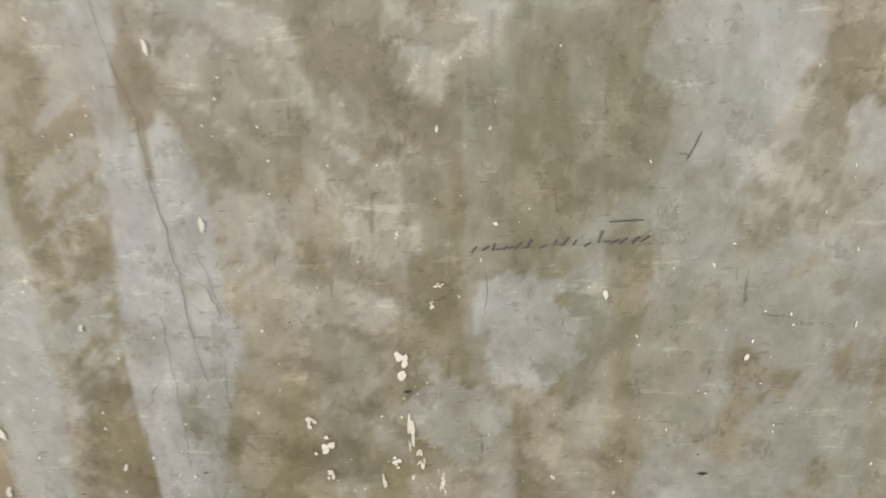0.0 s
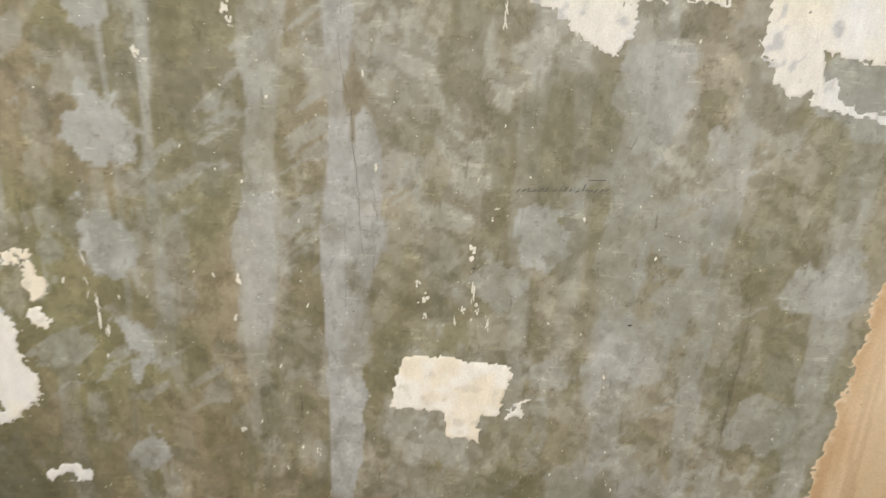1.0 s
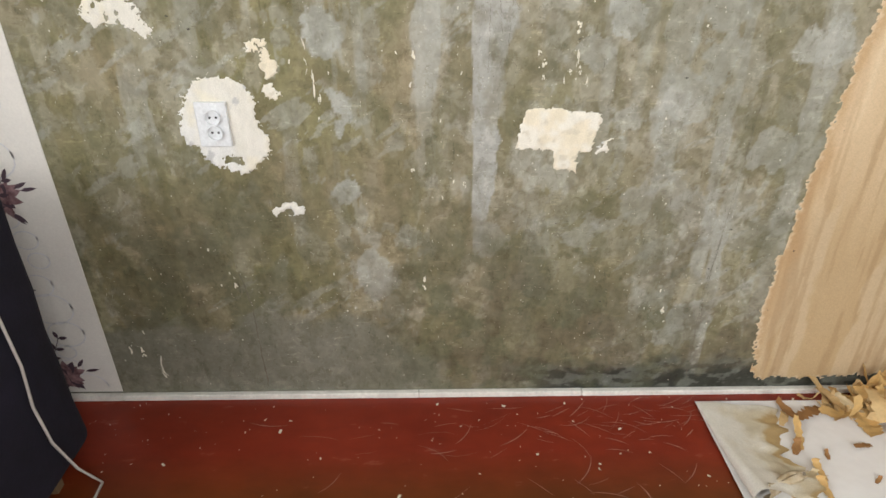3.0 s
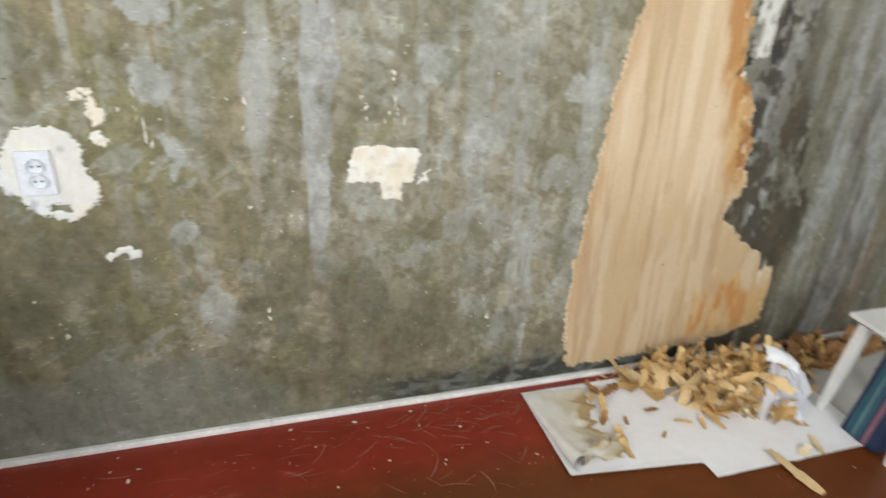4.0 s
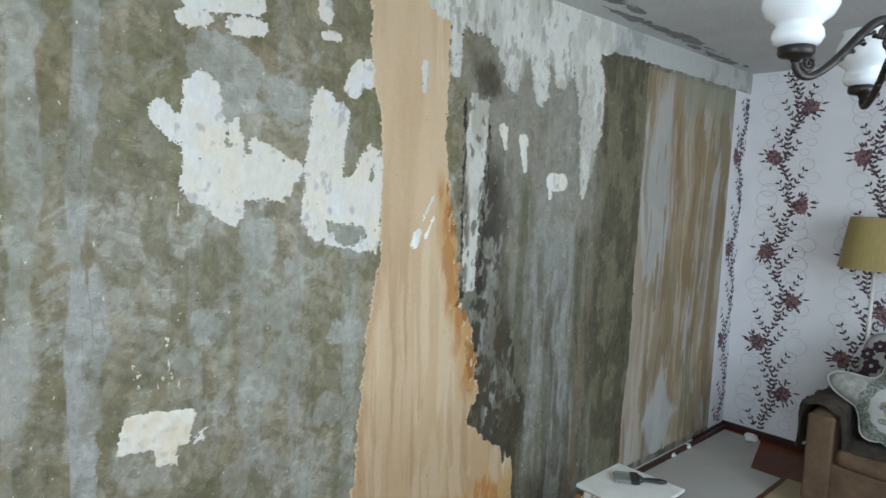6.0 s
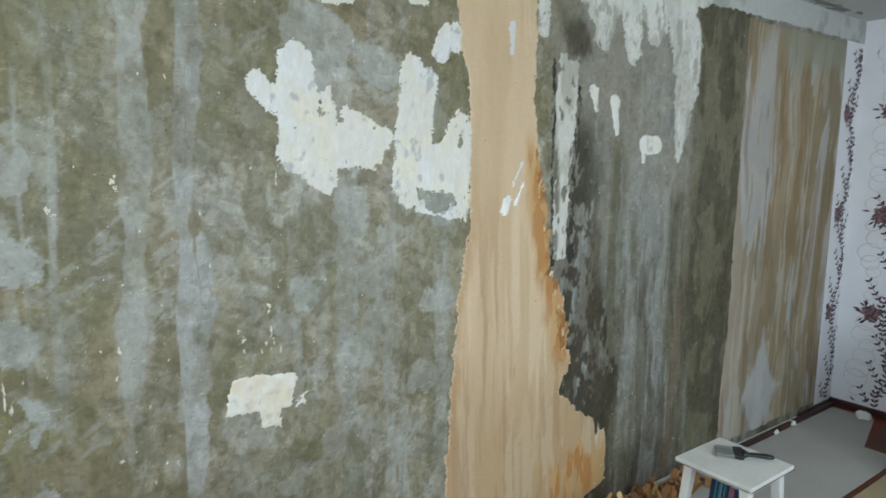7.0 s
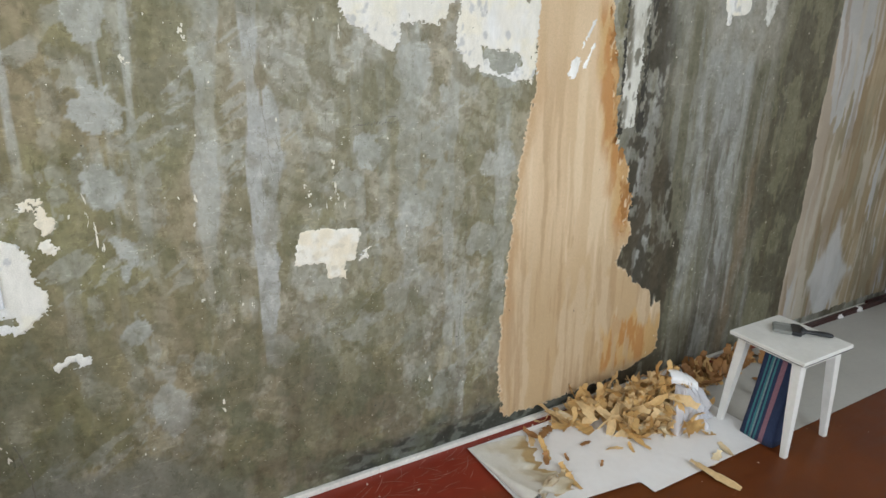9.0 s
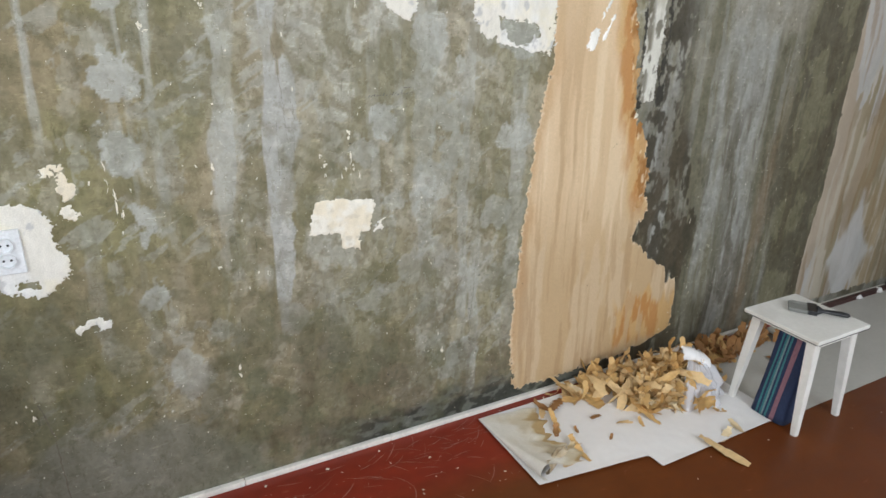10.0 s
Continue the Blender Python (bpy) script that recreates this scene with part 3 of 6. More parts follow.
putty([(1.57, 1.95, 1.59, 1.82, 0.035, 0.014)], 113, 0.008, 0.006)
putty([(1.43, 1.99, 1.45, 1.91, 0.03, 0.012)], 114, 0.010, 0.008)
putty([(1.80, 1.77, 1.88, 1.77, 0.045), (1.79, 1.75, 1.79, 1.70, 0.018)], 115, 0.006, 0.006)


def band_tone(X, Z, f):
    c = rgb(X.shape, (0.52, 0.53, 0.51))
    return blend(c, (0.33, 0.34, 0.31), 0.7 * step(0.55, 0.7, fbm(X * 9, Z * 7, 86)))


layer("filler_band", lambda X, Z: Z - 2.475 + 0.03 * (fbm(X * 8, Z * 8, 120) - 0.5) + ragged(X, Z, 121, 0.01, 0.008) - 10 * (X < 2.0), 1.9, XR, 2.38, H, 0.008, 0.0022, PUTTY, wall_north, band_tone)


# ---- torn paper ----
strip_left = line_of([(0.05, 0.69), (0.25, 0.655), (0.42, 0.65), (0.82, 0.68), (1.15, 0.705), (1.42, 0.755), (1.97, 0.75), (2.12, 0.70), (2.3, 0.69), (2.62, 0.68)])
strip_right = line_of([(0.05, 1.2), (0.10, 1.45), (0.16, 1.62), (0.3, 1.61), (0.44, 1.56), (0.50, 1.50), (0.55, 1.40), (0.62, 1.33), (0.68, 1.27), (0.80, 1.33), (0.98, 1.30), (1.25, 1.20), (1.6, 1.14), (1.9, 1.085), (2.32, 1.09), (2.62, 1.09)])


def strip_field(X, Z):
    return np.minimum(np.minimum(X - strip_left(Z), strip_right(Z) - X), Z - 0.055 - 0.02 * step(0.9, 1.3, X)) + ragged(X, Z * 0.6, 131, 0.016, 0.012) + 0.10 * (fbm(X * 28, Z * 4, 138, 3) - 0.5) * step(1.25, 1.4, X)


def strip_tone(X, Z, f):
    c = blend(rgb(X.shape, (0.60, 0.44, 0.27)), (0.66, 0.50, 0.325), step(0.4, 0.6, fbm(X * 9, Z * 1.2, 132, 5)))
    low = step(1.05, 0.45, Z + 0.3 * (fbm(X * 14, Z * 1.5, 133, 4) - 0.5))
    c = blend(c, (0.47, 0.33, 0.18), 0.85 * low)
    c = blend(c, (0.58, 0.45, 0.30), 0.6 * low * step(0.50, 0.56, fbm(X * 13, Z * 2.4, 167, 5)))
    # upright creases, darkest in the lower half
    sx = X + 0.02 * (fbm(X * 6, Z * 5, 168, 4) - 0.5) + 0.03 * Z
    crease = fbm(sx * 15, Z * 0.9, 134, 5)
    c = blend(c, (0.36, 0.225, 0.11), 0.5 * step(0.60, 0.68, crease) * step(2.0, 1.0, Z))
    c = blend(c, (0.33, 0.20, 0.09), 0.35 * step(0.635, 0.67, fbm(sx * 40, Z * 1.8, 169, 3)) * step(1.3, 0.7, Z))
    c = blend(c, (0.74, 0.60, 0.42), 0.5 * step(0.36, 0.30, crease))
    left = X - strip_left(Z)
    c = blend(c, (0.47, 0.29, 0.14), 0.65 * step(0.07, 0.01, left + 0.08 * (fbm(X * 20, Z * 7, 139, 4) - 0.5)) * step(1.7, 1.4, Z))
    # glue-soaked orange along the far edge and at the foot
    edge = strip_right(Z) - X
    orange = step(0.12, 0.05, edge + 0.12 * (fbm(X * 14, Z * 5, 135, 5) - 0.5)) * step(0.72, 0.90, Z) * step(1.85, 1.65, Z)
    foot = step(0.40, 0.36, Z + 0.24 * (fbm(X * 26, Z * 3, 136, 4) - 0.5)) * step(1.22, 1.28, X + 0.1 * (fbm(X * 20, Z * 5, 137, 4) - 0.5)) * (0.25 + 0.75 * step(0.46, 0.50, fbm(X * 22, Z * 4.5, 163, 5))) * step(0.08, 0.16, Z)
    c = blend(c, blend(rgb(X.shape, (0.44, 0.20, 0.05)), (0.54, 0.34, 0.14), step(0.46, 0.54, fbm(X * 30, Z * 7, 170, 4))), 0.88 * np.maximum(orange, foot))
    return blend(c, (0.76, 0.64, 0.47), 0.55 * step(0.012, 0.0, f))


layer("paper_backing_strip", strip_field, 0.55, 1.78, 0.03, H, 0.006, 0.0016, BACKING, wall_north, strip_tone, "torn beige wallpaper backing left as a tall strip", 0.0006)


def flap_tone(color):
    return lambda X, Z, f: blend(rgb(X.shape, color), tuple(min(1, c * 1.3) for c in color), step(0.4, 0.65, fbm(X * 20, Z * 6, 140)))


def orange_tone(X, Z, f):
    c = blend(rgb(X.shape, (0.33, 0.155, 0.045)), (0.52, 0.32, 0.14), step(0.38, 0.62, fbm(X * 30, Z * 12, 140, 4)))
    return blend(c, (0.70, 0.55, 0.36), 0.8 * step(0.6, 0.68, fbm(X * 60, Z * 22, 161, 3)))


ORANGE, PALE = orange_tone, flap_tone((0.70, 0.69, 0.66))
# a peeled orange edge, and places where the white face still sticks
layer("torn_paper_edge", lambda X, Z: strokes(X, Z, [(1.10, 1.72, 1.15, 1.50, 0.012, 0.022), (1.15, 1.50, 1.19, 1.25, 0.018, 0.012)]) + ragged(X, Z * 0.6, 141, 0.016, 0.014), 1.0, 1.3, 1.1, 1.85, 0.005, 0.0045, BACKING, wall_north, ORANGE)
layer("torn_paper_edge", lambda X, Z: strokes(X, Z, [(1.235, 1.16, 1.285, 0.98, 0.022, 0.032), (1.29, 0.98, 1.285, 0.80, 0.03, 0.012)]) + ragged(X, Z * 0.6, 142, 0.022, 0.016), 1.12, 1.4, 0.7, 1.28, 0.005, 0.0045, BACKING, wall_north, ORANGE)
layer("white_paper_rest", lambda X, Z: strokes(X, Z, [(0.97, 1.58, 1.02, 1.68, 0.006, 0.01), (0.93, 1.50, 0.95, 1.54, 0.024, 0.016), (0.99, 1.52, 1.03, 1.60, 0.008)]) + ragged(X, Z, 143, 0.010, 0.008), 0.85, 1.1, 1.4, 1.75, 0.004, 0.0032, PUTTY, wall_north, PALE)
layer("white_paper_rest", lambda X, Z: strokes(X, Z, [(0.955, 2.20, 0.955, 2.10, 0.018, 0.012)]) + ragged(X, Z, 144, 0.008, 0.008), 0.88, 1.03, 2.02, 2.28, 0.004, 0.0032, PUTTY, wall_north, PALE)


def mottled_tone(X, Z, f):
    c = blend(rgb(X.shape, (0.62, 0.61, 0.55)), (0.45, 0.43, 0.37), step(0.45, 0.6, fbm(X * 16, Z * 5, 162, 4)))
    c = blend(c, (0.13, 0.12, 0.085), 0.85 * step(0.57, 0.62, fbm(X * 34, Z * 16, 145, 5)))
    return blend(c, (0.12, 0.105, 0.07), 0.8 * step(0.50, 0.56, fbm(X * 40, Z * 14, 164, 4)) * step(1.245, 1.225, X) * step(1.75, 1.6, Z))


layer("pale_paper_strip", lambda X, Z: np.minimum(0.064 - 0.022 * step(2.0, 1.3, Z) - np.abs(X - 1.268 + 0.022 * step(2.1, 1.4, Z)), np.minimum(Z - 1.27, 2.13 - Z)) + ragged(X, Z, 146, 0.008, 0.009), 1.12, 1.4, 1.2, 2.25, 0.005, 0.0022, PUTTY, wall_north, mottled_tone)


def dark_tone(X, Z, f):
    return blend(rgb(X.shape, (0.035, 0.032, 0.024)), (0.22, 0.21, 0.17), step(0.56, 0.66, fbm(X * 60, Z * 14, 147)))


layer("black_mould_line", lambda X, Z: 0.02 - np.abs(X - 1.335 + 0.02 * (2.0 - Z)) + ragged(X, Z * 0.5, 148, 0.014, 0.012) - 3 * step(2.0, 2.15, Z) - 3 * step(1.25, 1.1, Z), 1.22, 1.45, 1.1, 2.2, 0.005, 0.0006, PLASTER, wall_north, dark_tone, wob=0.0)
layer("black_mould_line", lambda X, Z: 0.012 - np.abs(X - 1.195 - 0.03 * (1.7 - Z)) + ragged(X, Z * 0.5, 149, 0.012, 0.012) - 3 * step(2.1, 2.25, Z) - 3 * step(1.25, 1.1, Z), 1.1, 1.3, 1.1, 2.3, 0.005, 0.0008, PLASTER, wall_north, dark_tone, wob=0.0)


# the far field of brown backing with pale streaks
def tan_field(X, Z):
    edge = 2.63 - 0.03 * step(0.9, 0.3, Z) + 0.03 * (fbm(Z * 3, Z * 0, 150) - 0.5)
    return np.minimum(np.minimum(X - edge, 3.80 - X), np.minimum(Z - 0.06, 2.455 - Z)) + ragged(X, Z * 0.35, 151, 0.012, 0.008)


def tan_tone(X, Z, f):
    wx = X + 0.17 * (fbm(X * 2.2, Z * 1.4, 158, 3) - 0.5) - 0.03 * Z
    c = blend(rgb(X.shape, (0.32, 0.25, 0.15)), (0.40, 0.32, 0.21), step(0.42, 0.58, fbm(wx * 6, Z * 1.0, 152, 4)))
    c = blend(c, (0.27, 0.235, 0.155), 0.7 * step(0.50, 0.58, fbm(wx * 5 + 2, Z * 1.2, 153, 5)))
    c = blend(c, (0.46, 0.385, 0.31), 0.7 * step(2.86, 2.70, X + 0.16 * (fbm(X * 8, Z * 2.5, 159, 4) - 0.5)) * step(2.1, 1.5, Z))
    # long tongues where the grey face still sticks
    pale = fbm(wx * 9, Z * 1.25, 154, 4)
    c = blend(c, (0.46, 0.455, 0.44), 0.88 * step(0.555, 0.572, pale) * step(2.50, 2.25, Z + 0.3 * (fbm(X * 12, Z, 155) - 0.5)))
    c = blend(c, (0.48, 0.435, 0.36), 0.7 * step(0.60, 0.625, fbm(wx * 24, Z * 2.2, 156, 3)))
    c = blend(c, (0.26, 0.17, 0.085), 0.5 * step(0.60, 0.66, fbm(wx * 20, Z * 1.6, 157, 4)))
    c = blend(c, (0.50, 0.50, 0.49), 0.8 * step(0.22, 0.16, np.abs(X - 3.05) + 0.5 * np.abs(Z - 0.30) + 0.2 * (fbm(X * 9, Z * 4, 165, 5) - 0.5)))
    c = c * (0.86 + 0.10 * step(0.42, 0.6, fbm(X * 7, Z * 5, 171, 5)))[..., None]
    return blend(c, (0.30, 0.31, 0.235), 0.7 * step(2.22, 2.36, Z + 0.25 * (fbm(X * 6, Z * 6, 166, 4) - 0.5)) * step(2.9, 3.1, X))


layer("brown_backing_field", tan_field, 2.5, 3.86, 0.03, 2.5, 0.008, 0.0016, BACKING, wall_north, tan_tone, "brown torn wallpaper backing with pale streaks")
part("wallpaper_return", boxes((3.80, XR - 0.002, -0.0022, 0.0, 0.04, 2.475), (3.815, XR - 0.002, -0.0030, -0.0022, 0.04, 1.0)), WALLPAPER, wall_north, "white wallpaper turned round the corner")
# this strip's weak light is painted in, through a darker, warmer paper colour
part("wallpaper_strip", boxes((XL, -1.492, -0.0024, 0.0, 0.028, H)), DIM_WALLPAPER, wall_north, "white floral wallpaper with a cut edge")

# ---- shell ----
def floor_material():
    m, nodes, links, bsdf = mat_base("red_brown_floor_paint")
    co = nodes.new("ShaderNodeTexCoord")
    xyz = nodes.new("ShaderNodeSeparateXYZ")
    links.new(co.outputs["Object"], xyz.inputs[0])
    n1, n2, n3 = add_noise(nodes, links, 3.0, 5), add_noise(nodes, links, 22, 6, (0.35, 1, 1)), add_noise(nodes, links, 160, 4)
    add = nodes.new("ShaderNodeMath")
    add.operation = "MULTIPLY_ADD"
    links.new(n1.outputs["Fac"], add.inputs[0])
    add.inputs[1].default_value = 0.12
    links.new(xyz.outputs["Y"], add.inputs[2])
    rng = nodes.new("ShaderNodeMapRange")
    rng.inputs["From Min"].default_value, rng.inputs["From Max"].default_value = -0.40, -0.20
    links.new(add.outputs[0], rng.inputs["Value"])
    # the strip that stood under furniture kept its red; the open floor has worn to orange-brown
    worn = ramp(nodes, links, n1.outputs["Fac"], [(0.3, (0.104, 0.027, 0.0055)), (0.7, (0.140, 0.038, 0.007))])
    fresh = ramp(nodes, links, n1.outputs["Fac"], [(0.3, (0.185, 0.020, 0.009)), (0.7, (0.25, 0.030, 0.012))])
    c = mix(nodes, links, worn.outputs[0], fresh.outputs[0], rng.outputs[0])
    g = ramp(nodes, links, n2.outputs["Fac"], [(0.3, (0.85, 0.85, 0.85)), (0.7, (1.1, 1.1, 1.1))])
    c = mix(nodes, links, c, g.outputs[0], 0.7, "MULTIPLY")
    d = ramp(nodes, links, n2.outputs["Fac"], [(0.64, (0, 0, 0)), (0.8, (0.5, 0.5, 0.5))])
    c = mix(nodes, links, c, (0.42, 0.22, 0.16), d.outputs[0])
    links.new(c, bsdf.inputs["Base Color"])
    r = ramp(nodes, links, n2.outputs["Fac"], [(0.3, (0.3, 0.3, 0.3)), (0.7, (0.48, 0.48, 0.48))])
    links.new(r.outputs[0], bsdf.inputs["Roughness"])
    bsdf.inputs["Specular IOR Level"].default_value = 0.3
    bump(nodes, links, bsdf, [(n2.outputs["Fac"], 0.12), (n3.outputs["Fac"], 0.08)])
    return m


FLOOR = floor_material()
floor = part("floor", boxes((XL - 0.2, XR + 0.2, YB - 0.2, 0.2, -0.12, 0.0)), FLOOR)
tagged(floor, "red-brown gloss-painted floor, worn orange away from the wall", "floor", kind="structure")
ceiling = part("ceiling", boxes((XL - 0.2, XR + 0.2, YB - 0.2, 0.2, H, H + 0.12)), CEIL)
tagged(ceiling, "matt whitewashed ceiling with grey smears by the wall", "ceiling", kind="structure")


def smear(x0, x1, y, w, seed):
    """A thin grey smear under the ceiling."""
    xs, ys = np.arange(x0, x1, 0.01), np.arange(y - 0.12, y + 0.12, 0.01)
    X, Y = np.meshgrid(xs, ys)
    f = w * np.sin(np.pi * (X - x0) / (x1 - x0)) - np.abs(Y - y) + 0.05 * (fbm(X * 9, Y * 30, seed) - 0.5) * 2
    r, c = np.nonzero(f[:-1, :-1] > 0)
    n = X.shape[1]
    verts = np.stack([X, Y, np.full(X.shape, H - 0.0016)], -1).reshape(-1, 3)
    faces = np.stack([r * n + c, (r + 1) * n + c, (r + 1) * n + c + 1, r * n + c + 1], 1)
    return grid_part("grey_smear", verts, faces, CEILGREY, ceiling)


smear(1.95, 3.3, -0.13, 0.035, 160)
smear(1.5, 2.3, -0.22, 0.02, 161)
smear(2.9, 3.9, -0.07, 0.025, 162)

wall_east = part("wall_east", boxes((XR, XR + 0.2, YB - 0.2, 0.0, 0, H)), WALLPAPER)
tagged(wall_east, "white wallpaper with burgundy flowers and dark vines", "wall", kind="structure")
wall_south = part("wall_south", boxes((XL - 0.2, WS_X0, YB - 0.2, YB, 0, H), (WS_X1, XR, YB - 0.2, YB, 0, H), (WS_X0, WS_X1, YB - 0.2, YB, 0, WIN_Z0), (WS_X0, WS_X1, YB - 0.2, YB, WIN_Z1, H)), WALLPAPER)
tagged(wall_south, "plain white papered wall with an added fill-light opening", "wall", kind="structure")
# frame for the added rear opening that holds the fill lamp
rear_fill_window = part("fill_window", boxes((WS_X0, WS_X0 + 0.06, YB - 0.16, YB - 0.1, WIN_Z0, WIN_Z1), (WS_X1 - 0.06, WS_X1, YB - 0.16, YB - 0.1, WIN_Z0, WIN_Z1),
                                     (WS_X0 + 0.06, WS_X1 - 0.06, YB - 0.16, YB - 0.1, WIN_Z0, WIN_Z0 + 0.06), (WS_X0 + 0.06, WS_X1 - 0.06, YB - 0.16, YB - 0.1, WIN_Z1 - 0.06, WIN_Z1)), WHITEPAINT)
tagged(rear_fill_window, "white painted window frame", "window", kind="structure")
# the window wall has its opening
wall_west = part("wall_west", boxes((XL - 0.2, XL, YB, WIN_Y0, 0, H), (XL - 0.2, XL, WIN_Y1, 0.0, 0, H), (XL - 0.2, XL, WIN_Y0, WIN_Y1, 0, WIN_Z0), (XL - 0.2, XL, WIN_Y0, WIN_Y1, WIN_Z1, H)), WALLPAPER)
tagged(wall_west, "plain papered wall with a wide window", "wall", kind="structure")
window = part("window_1", boxes((XL - 0.16, XL - 0.1, WIN_Y0, WIN_Y0 + 0.06, WIN_Z0, WIN_Z1), (XL - 0.16, XL - 0.1, WIN_Y1 - 0.06, WIN_Y1, WIN_Z0, WIN_Z1),
                                (XL - 0.16, XL - 0.1, WIN_Y0 + 0.06, WIN_Y1 - 0.06, WIN_Z0, WIN_Z0 + 0.06), (XL - 0.16, XL - 0.1, WIN_Y0 + 0.06, WIN_Y1 - 0.06, WIN_Z1 - 0.06, WIN_Z1)), WHITEPAINT)
tagged(window, "white painted window frame", "window", kind="structure")
part("window_sill", boxes((XL - 0.1, XL + 0.14, WIN_Y0 - 0.05, WIN_Y1 + 0.05, WIN_Z0 - 0.04, WIN_Z0 - 0.003), bevel=0.006), WHITEPAINT, window)

# skirtings: a thin cream bead along the bare wall, maroon on the papered one
bm = bmesh.new()
x = XL
rng = random.Random(5)
while x < 3.55:
    n = min(x + 0.55 + 0.5 * rng.random(), 3.55)
    box(bm, x, n - 0.0015, -0.021 - 0.001 * rng.random(), -0.001, 0.0, 0.021 + 0.002 * rng.random(), bevel=0.004)
    x = n
skirting = part("baseboard", bm, SKIRT)
tagged(skirting, "thin cream-painted wooden bead along the floor, chipped", "baseboard", kind="structure")
skirting_east = part("baseboard", boxes((XR - 0.02, XR - 0.001, YB, -0.003, 0.0, 0.05), (3.56, XR - 0.021, -0.02, -0.004, 0.0, 0.035), (2.5, XR - 0.021, -0.047, -0.0235, 0.0, 0.03), bevel=0.004), MAROON)
tagged(skirting_east, "dark maroon painted skirting below the wallpaper", "baseboard", kind="structure")

# ---- wall fittings ----
PLASTIC = grained("white_plastic", (0.78, 0.80, 0.82), 0.3, 0.03, 8, 120, 0.03)
HOLE = grained("socket_hole", (0.02, 0.02, 0.02), 0.6, 0.2, 20, 200, 0.0)


def build_socket():
    base = thing("wall_socket", "white plastic double wall socket set in filler", "socket", (-1.005, -0.003, 0.98))
    part("plate", boxes((-0.043, 0.043, -0.011, 0.002, -0.062, 0.062), bevel=0.004), PLASTIC, base, smooth=False)
    for z in (0.021, -0.021):
        bm = bmesh.new()
        lathe(bm, [(0.0215, 0.0), (0.0215, 0.0085), (0.0205, 0.0095), (0.0190, 0.0090), (0.0180, 0.0008), (0.002, 0.0004)], 28, pose(0.004, -0.0112, z, 90, 0, 0))
        face = part("outlet", bm, PLASTIC, base, smooth=False)
        # shallow black studs: the darkness inside the pin holes is painted, not cut
        for dx in (-0.0085, 0.0085):
            bm = bmesh.new()
            lathe(bm, [(0.0032, 0.0), (0.0032, 0.0016), (0.001, 0.0016)], 12, pose(0.004 + dx, -0.0117, z, 90, 0, 0))
            part("pin_hole", bm, HOLE, face)
    return base


build_socket()


# ---- stool ----
def build_stool():
    base = thing("stool", "white painted wooden stool with square top, worn edges", "stool", (1.772, -0.553, 0))
    top = part("seat", boxes((-0.172, 0.172, -0.168, 0.168, 0.413, 0.434), bevel=0.004), WHITEPAINT, base)
    part("edge_band", boxes((-0.1745, -0.1725, -0.166, 0.166, 0.4165, 0.4185), (-0.17, 0.17, -0.1705, -0.1685, 0.4165, 0.4185)), CHIP, top, "dark worn edge line")
    feet = [(-0.172, 0.14), (0.125, 0.145), (0.125, -0.155), (-0.17, -0.165)]
    for fx, fy in feet:
        tx, ty = math.copysign(0.122, fx), math.copysign(0.122, fy)
        bm = bmesh.new()
        rows = []
        for z, cx, cy, w in ((0.0, fx, fy, 0.0125), (0.2, fx + (tx - fx) * 0.47, fy + (ty - fy) * 0.47, 0.0165), (0.413, tx, ty, 0.0205)):
            rows.append([bm.verts.new((cx + a * w, cy + b * w, z)) for a, b in ((-1, -1), (1, -1), (1, 1), (-1, 1))])
        for a, b in zip(rows, rows[1:]):
            for k in range(4):
                bm.faces.new((a[k], a[(k + 1) % 4], b[(k + 1) % 4], b[k]))
        bm.faces.new(rows[0]), bm.faces.new(rows[-1])
        bmesh.ops.bevel(bm, geom=[e for e in bm.edges if abs(e.verts[0].co.z - e.verts[1].co.z) > 0.05], offset=0.003, segments=2, affect="EDGES")
        part("leg", bm, WHITEPAINT, base)
    for row in ((-0.115, 0.115, -0.136, -0.116, 0.375, 0.413), (-0.115, 0.115, 0.116, 0.136, 0.365, 0.413)):
        part("apron", boxes(row, bevel=0.002), WHITEPAINT, base)
    for row in ((-0.138, -0.118, -0.112, 0.112, 0.392, 0.413), (0.118, 0.138, -0.112, 0.112, 0.365, 0.413)):
        part("apron", boxes(row, bevel=0.002), WHITEPAINT, base)
    return base


build_stool()


def build_brush():
    """A flat brush: a block of bristles in a black collar, and a tapered handle."""
    base = thing("paint_brush", "flat paint brush with grey bristles and black handle on the stool", "brush", (1.842, -0.548, 0.4345), -54)
    hair = grained("grey_bristle", (0.20, 0.205, 0.185), 0.8, 0.3, 30, 220, 0.6, stretch=(0.15, 1, 1), tint=(0.32, 0.325, 0.30))
    black = grained("black_lacquer", (0.02, 0.021, 0.023), 0.35, 0.2, 20, 140, 0.1)
    bm = bmesh.new()
    rnd = random.Random(17)
    for k in range(26):
        y = -0.043 + 0.086 * k / 25
        for z in (0.005, 0.010, 0.015):
            box(bm, -0.098 - rnd.uniform(0, 0.008), -0.030, y - 0.0016, y + 0.0016, z - 0.0022, z + 0.0024)
    part("bristles", bm, hair, base, "grey bristles")
    part("collar", boxes((-0.034, 0.004, -0.046, 0.046, 0.001, 0.021), bevel=0.004), black, base)
    bm = bmesh.new()
    tube(bm, [(0.0, 0, 0.011), (0.012, 0, 0.011), (0.026, 0, 0.011), (0.06, 0, 0.013), (0.095, 0, 0.013), (0.118, 0, 0.012), (0.126, 0, 0.011)], [0.034, 0.026, 0.013, 0.0145, 0.017, 0.014, 0.005], 14, 0.62)
    part("handle", bm, black, base, smooth=True)
    return base


build_brush()

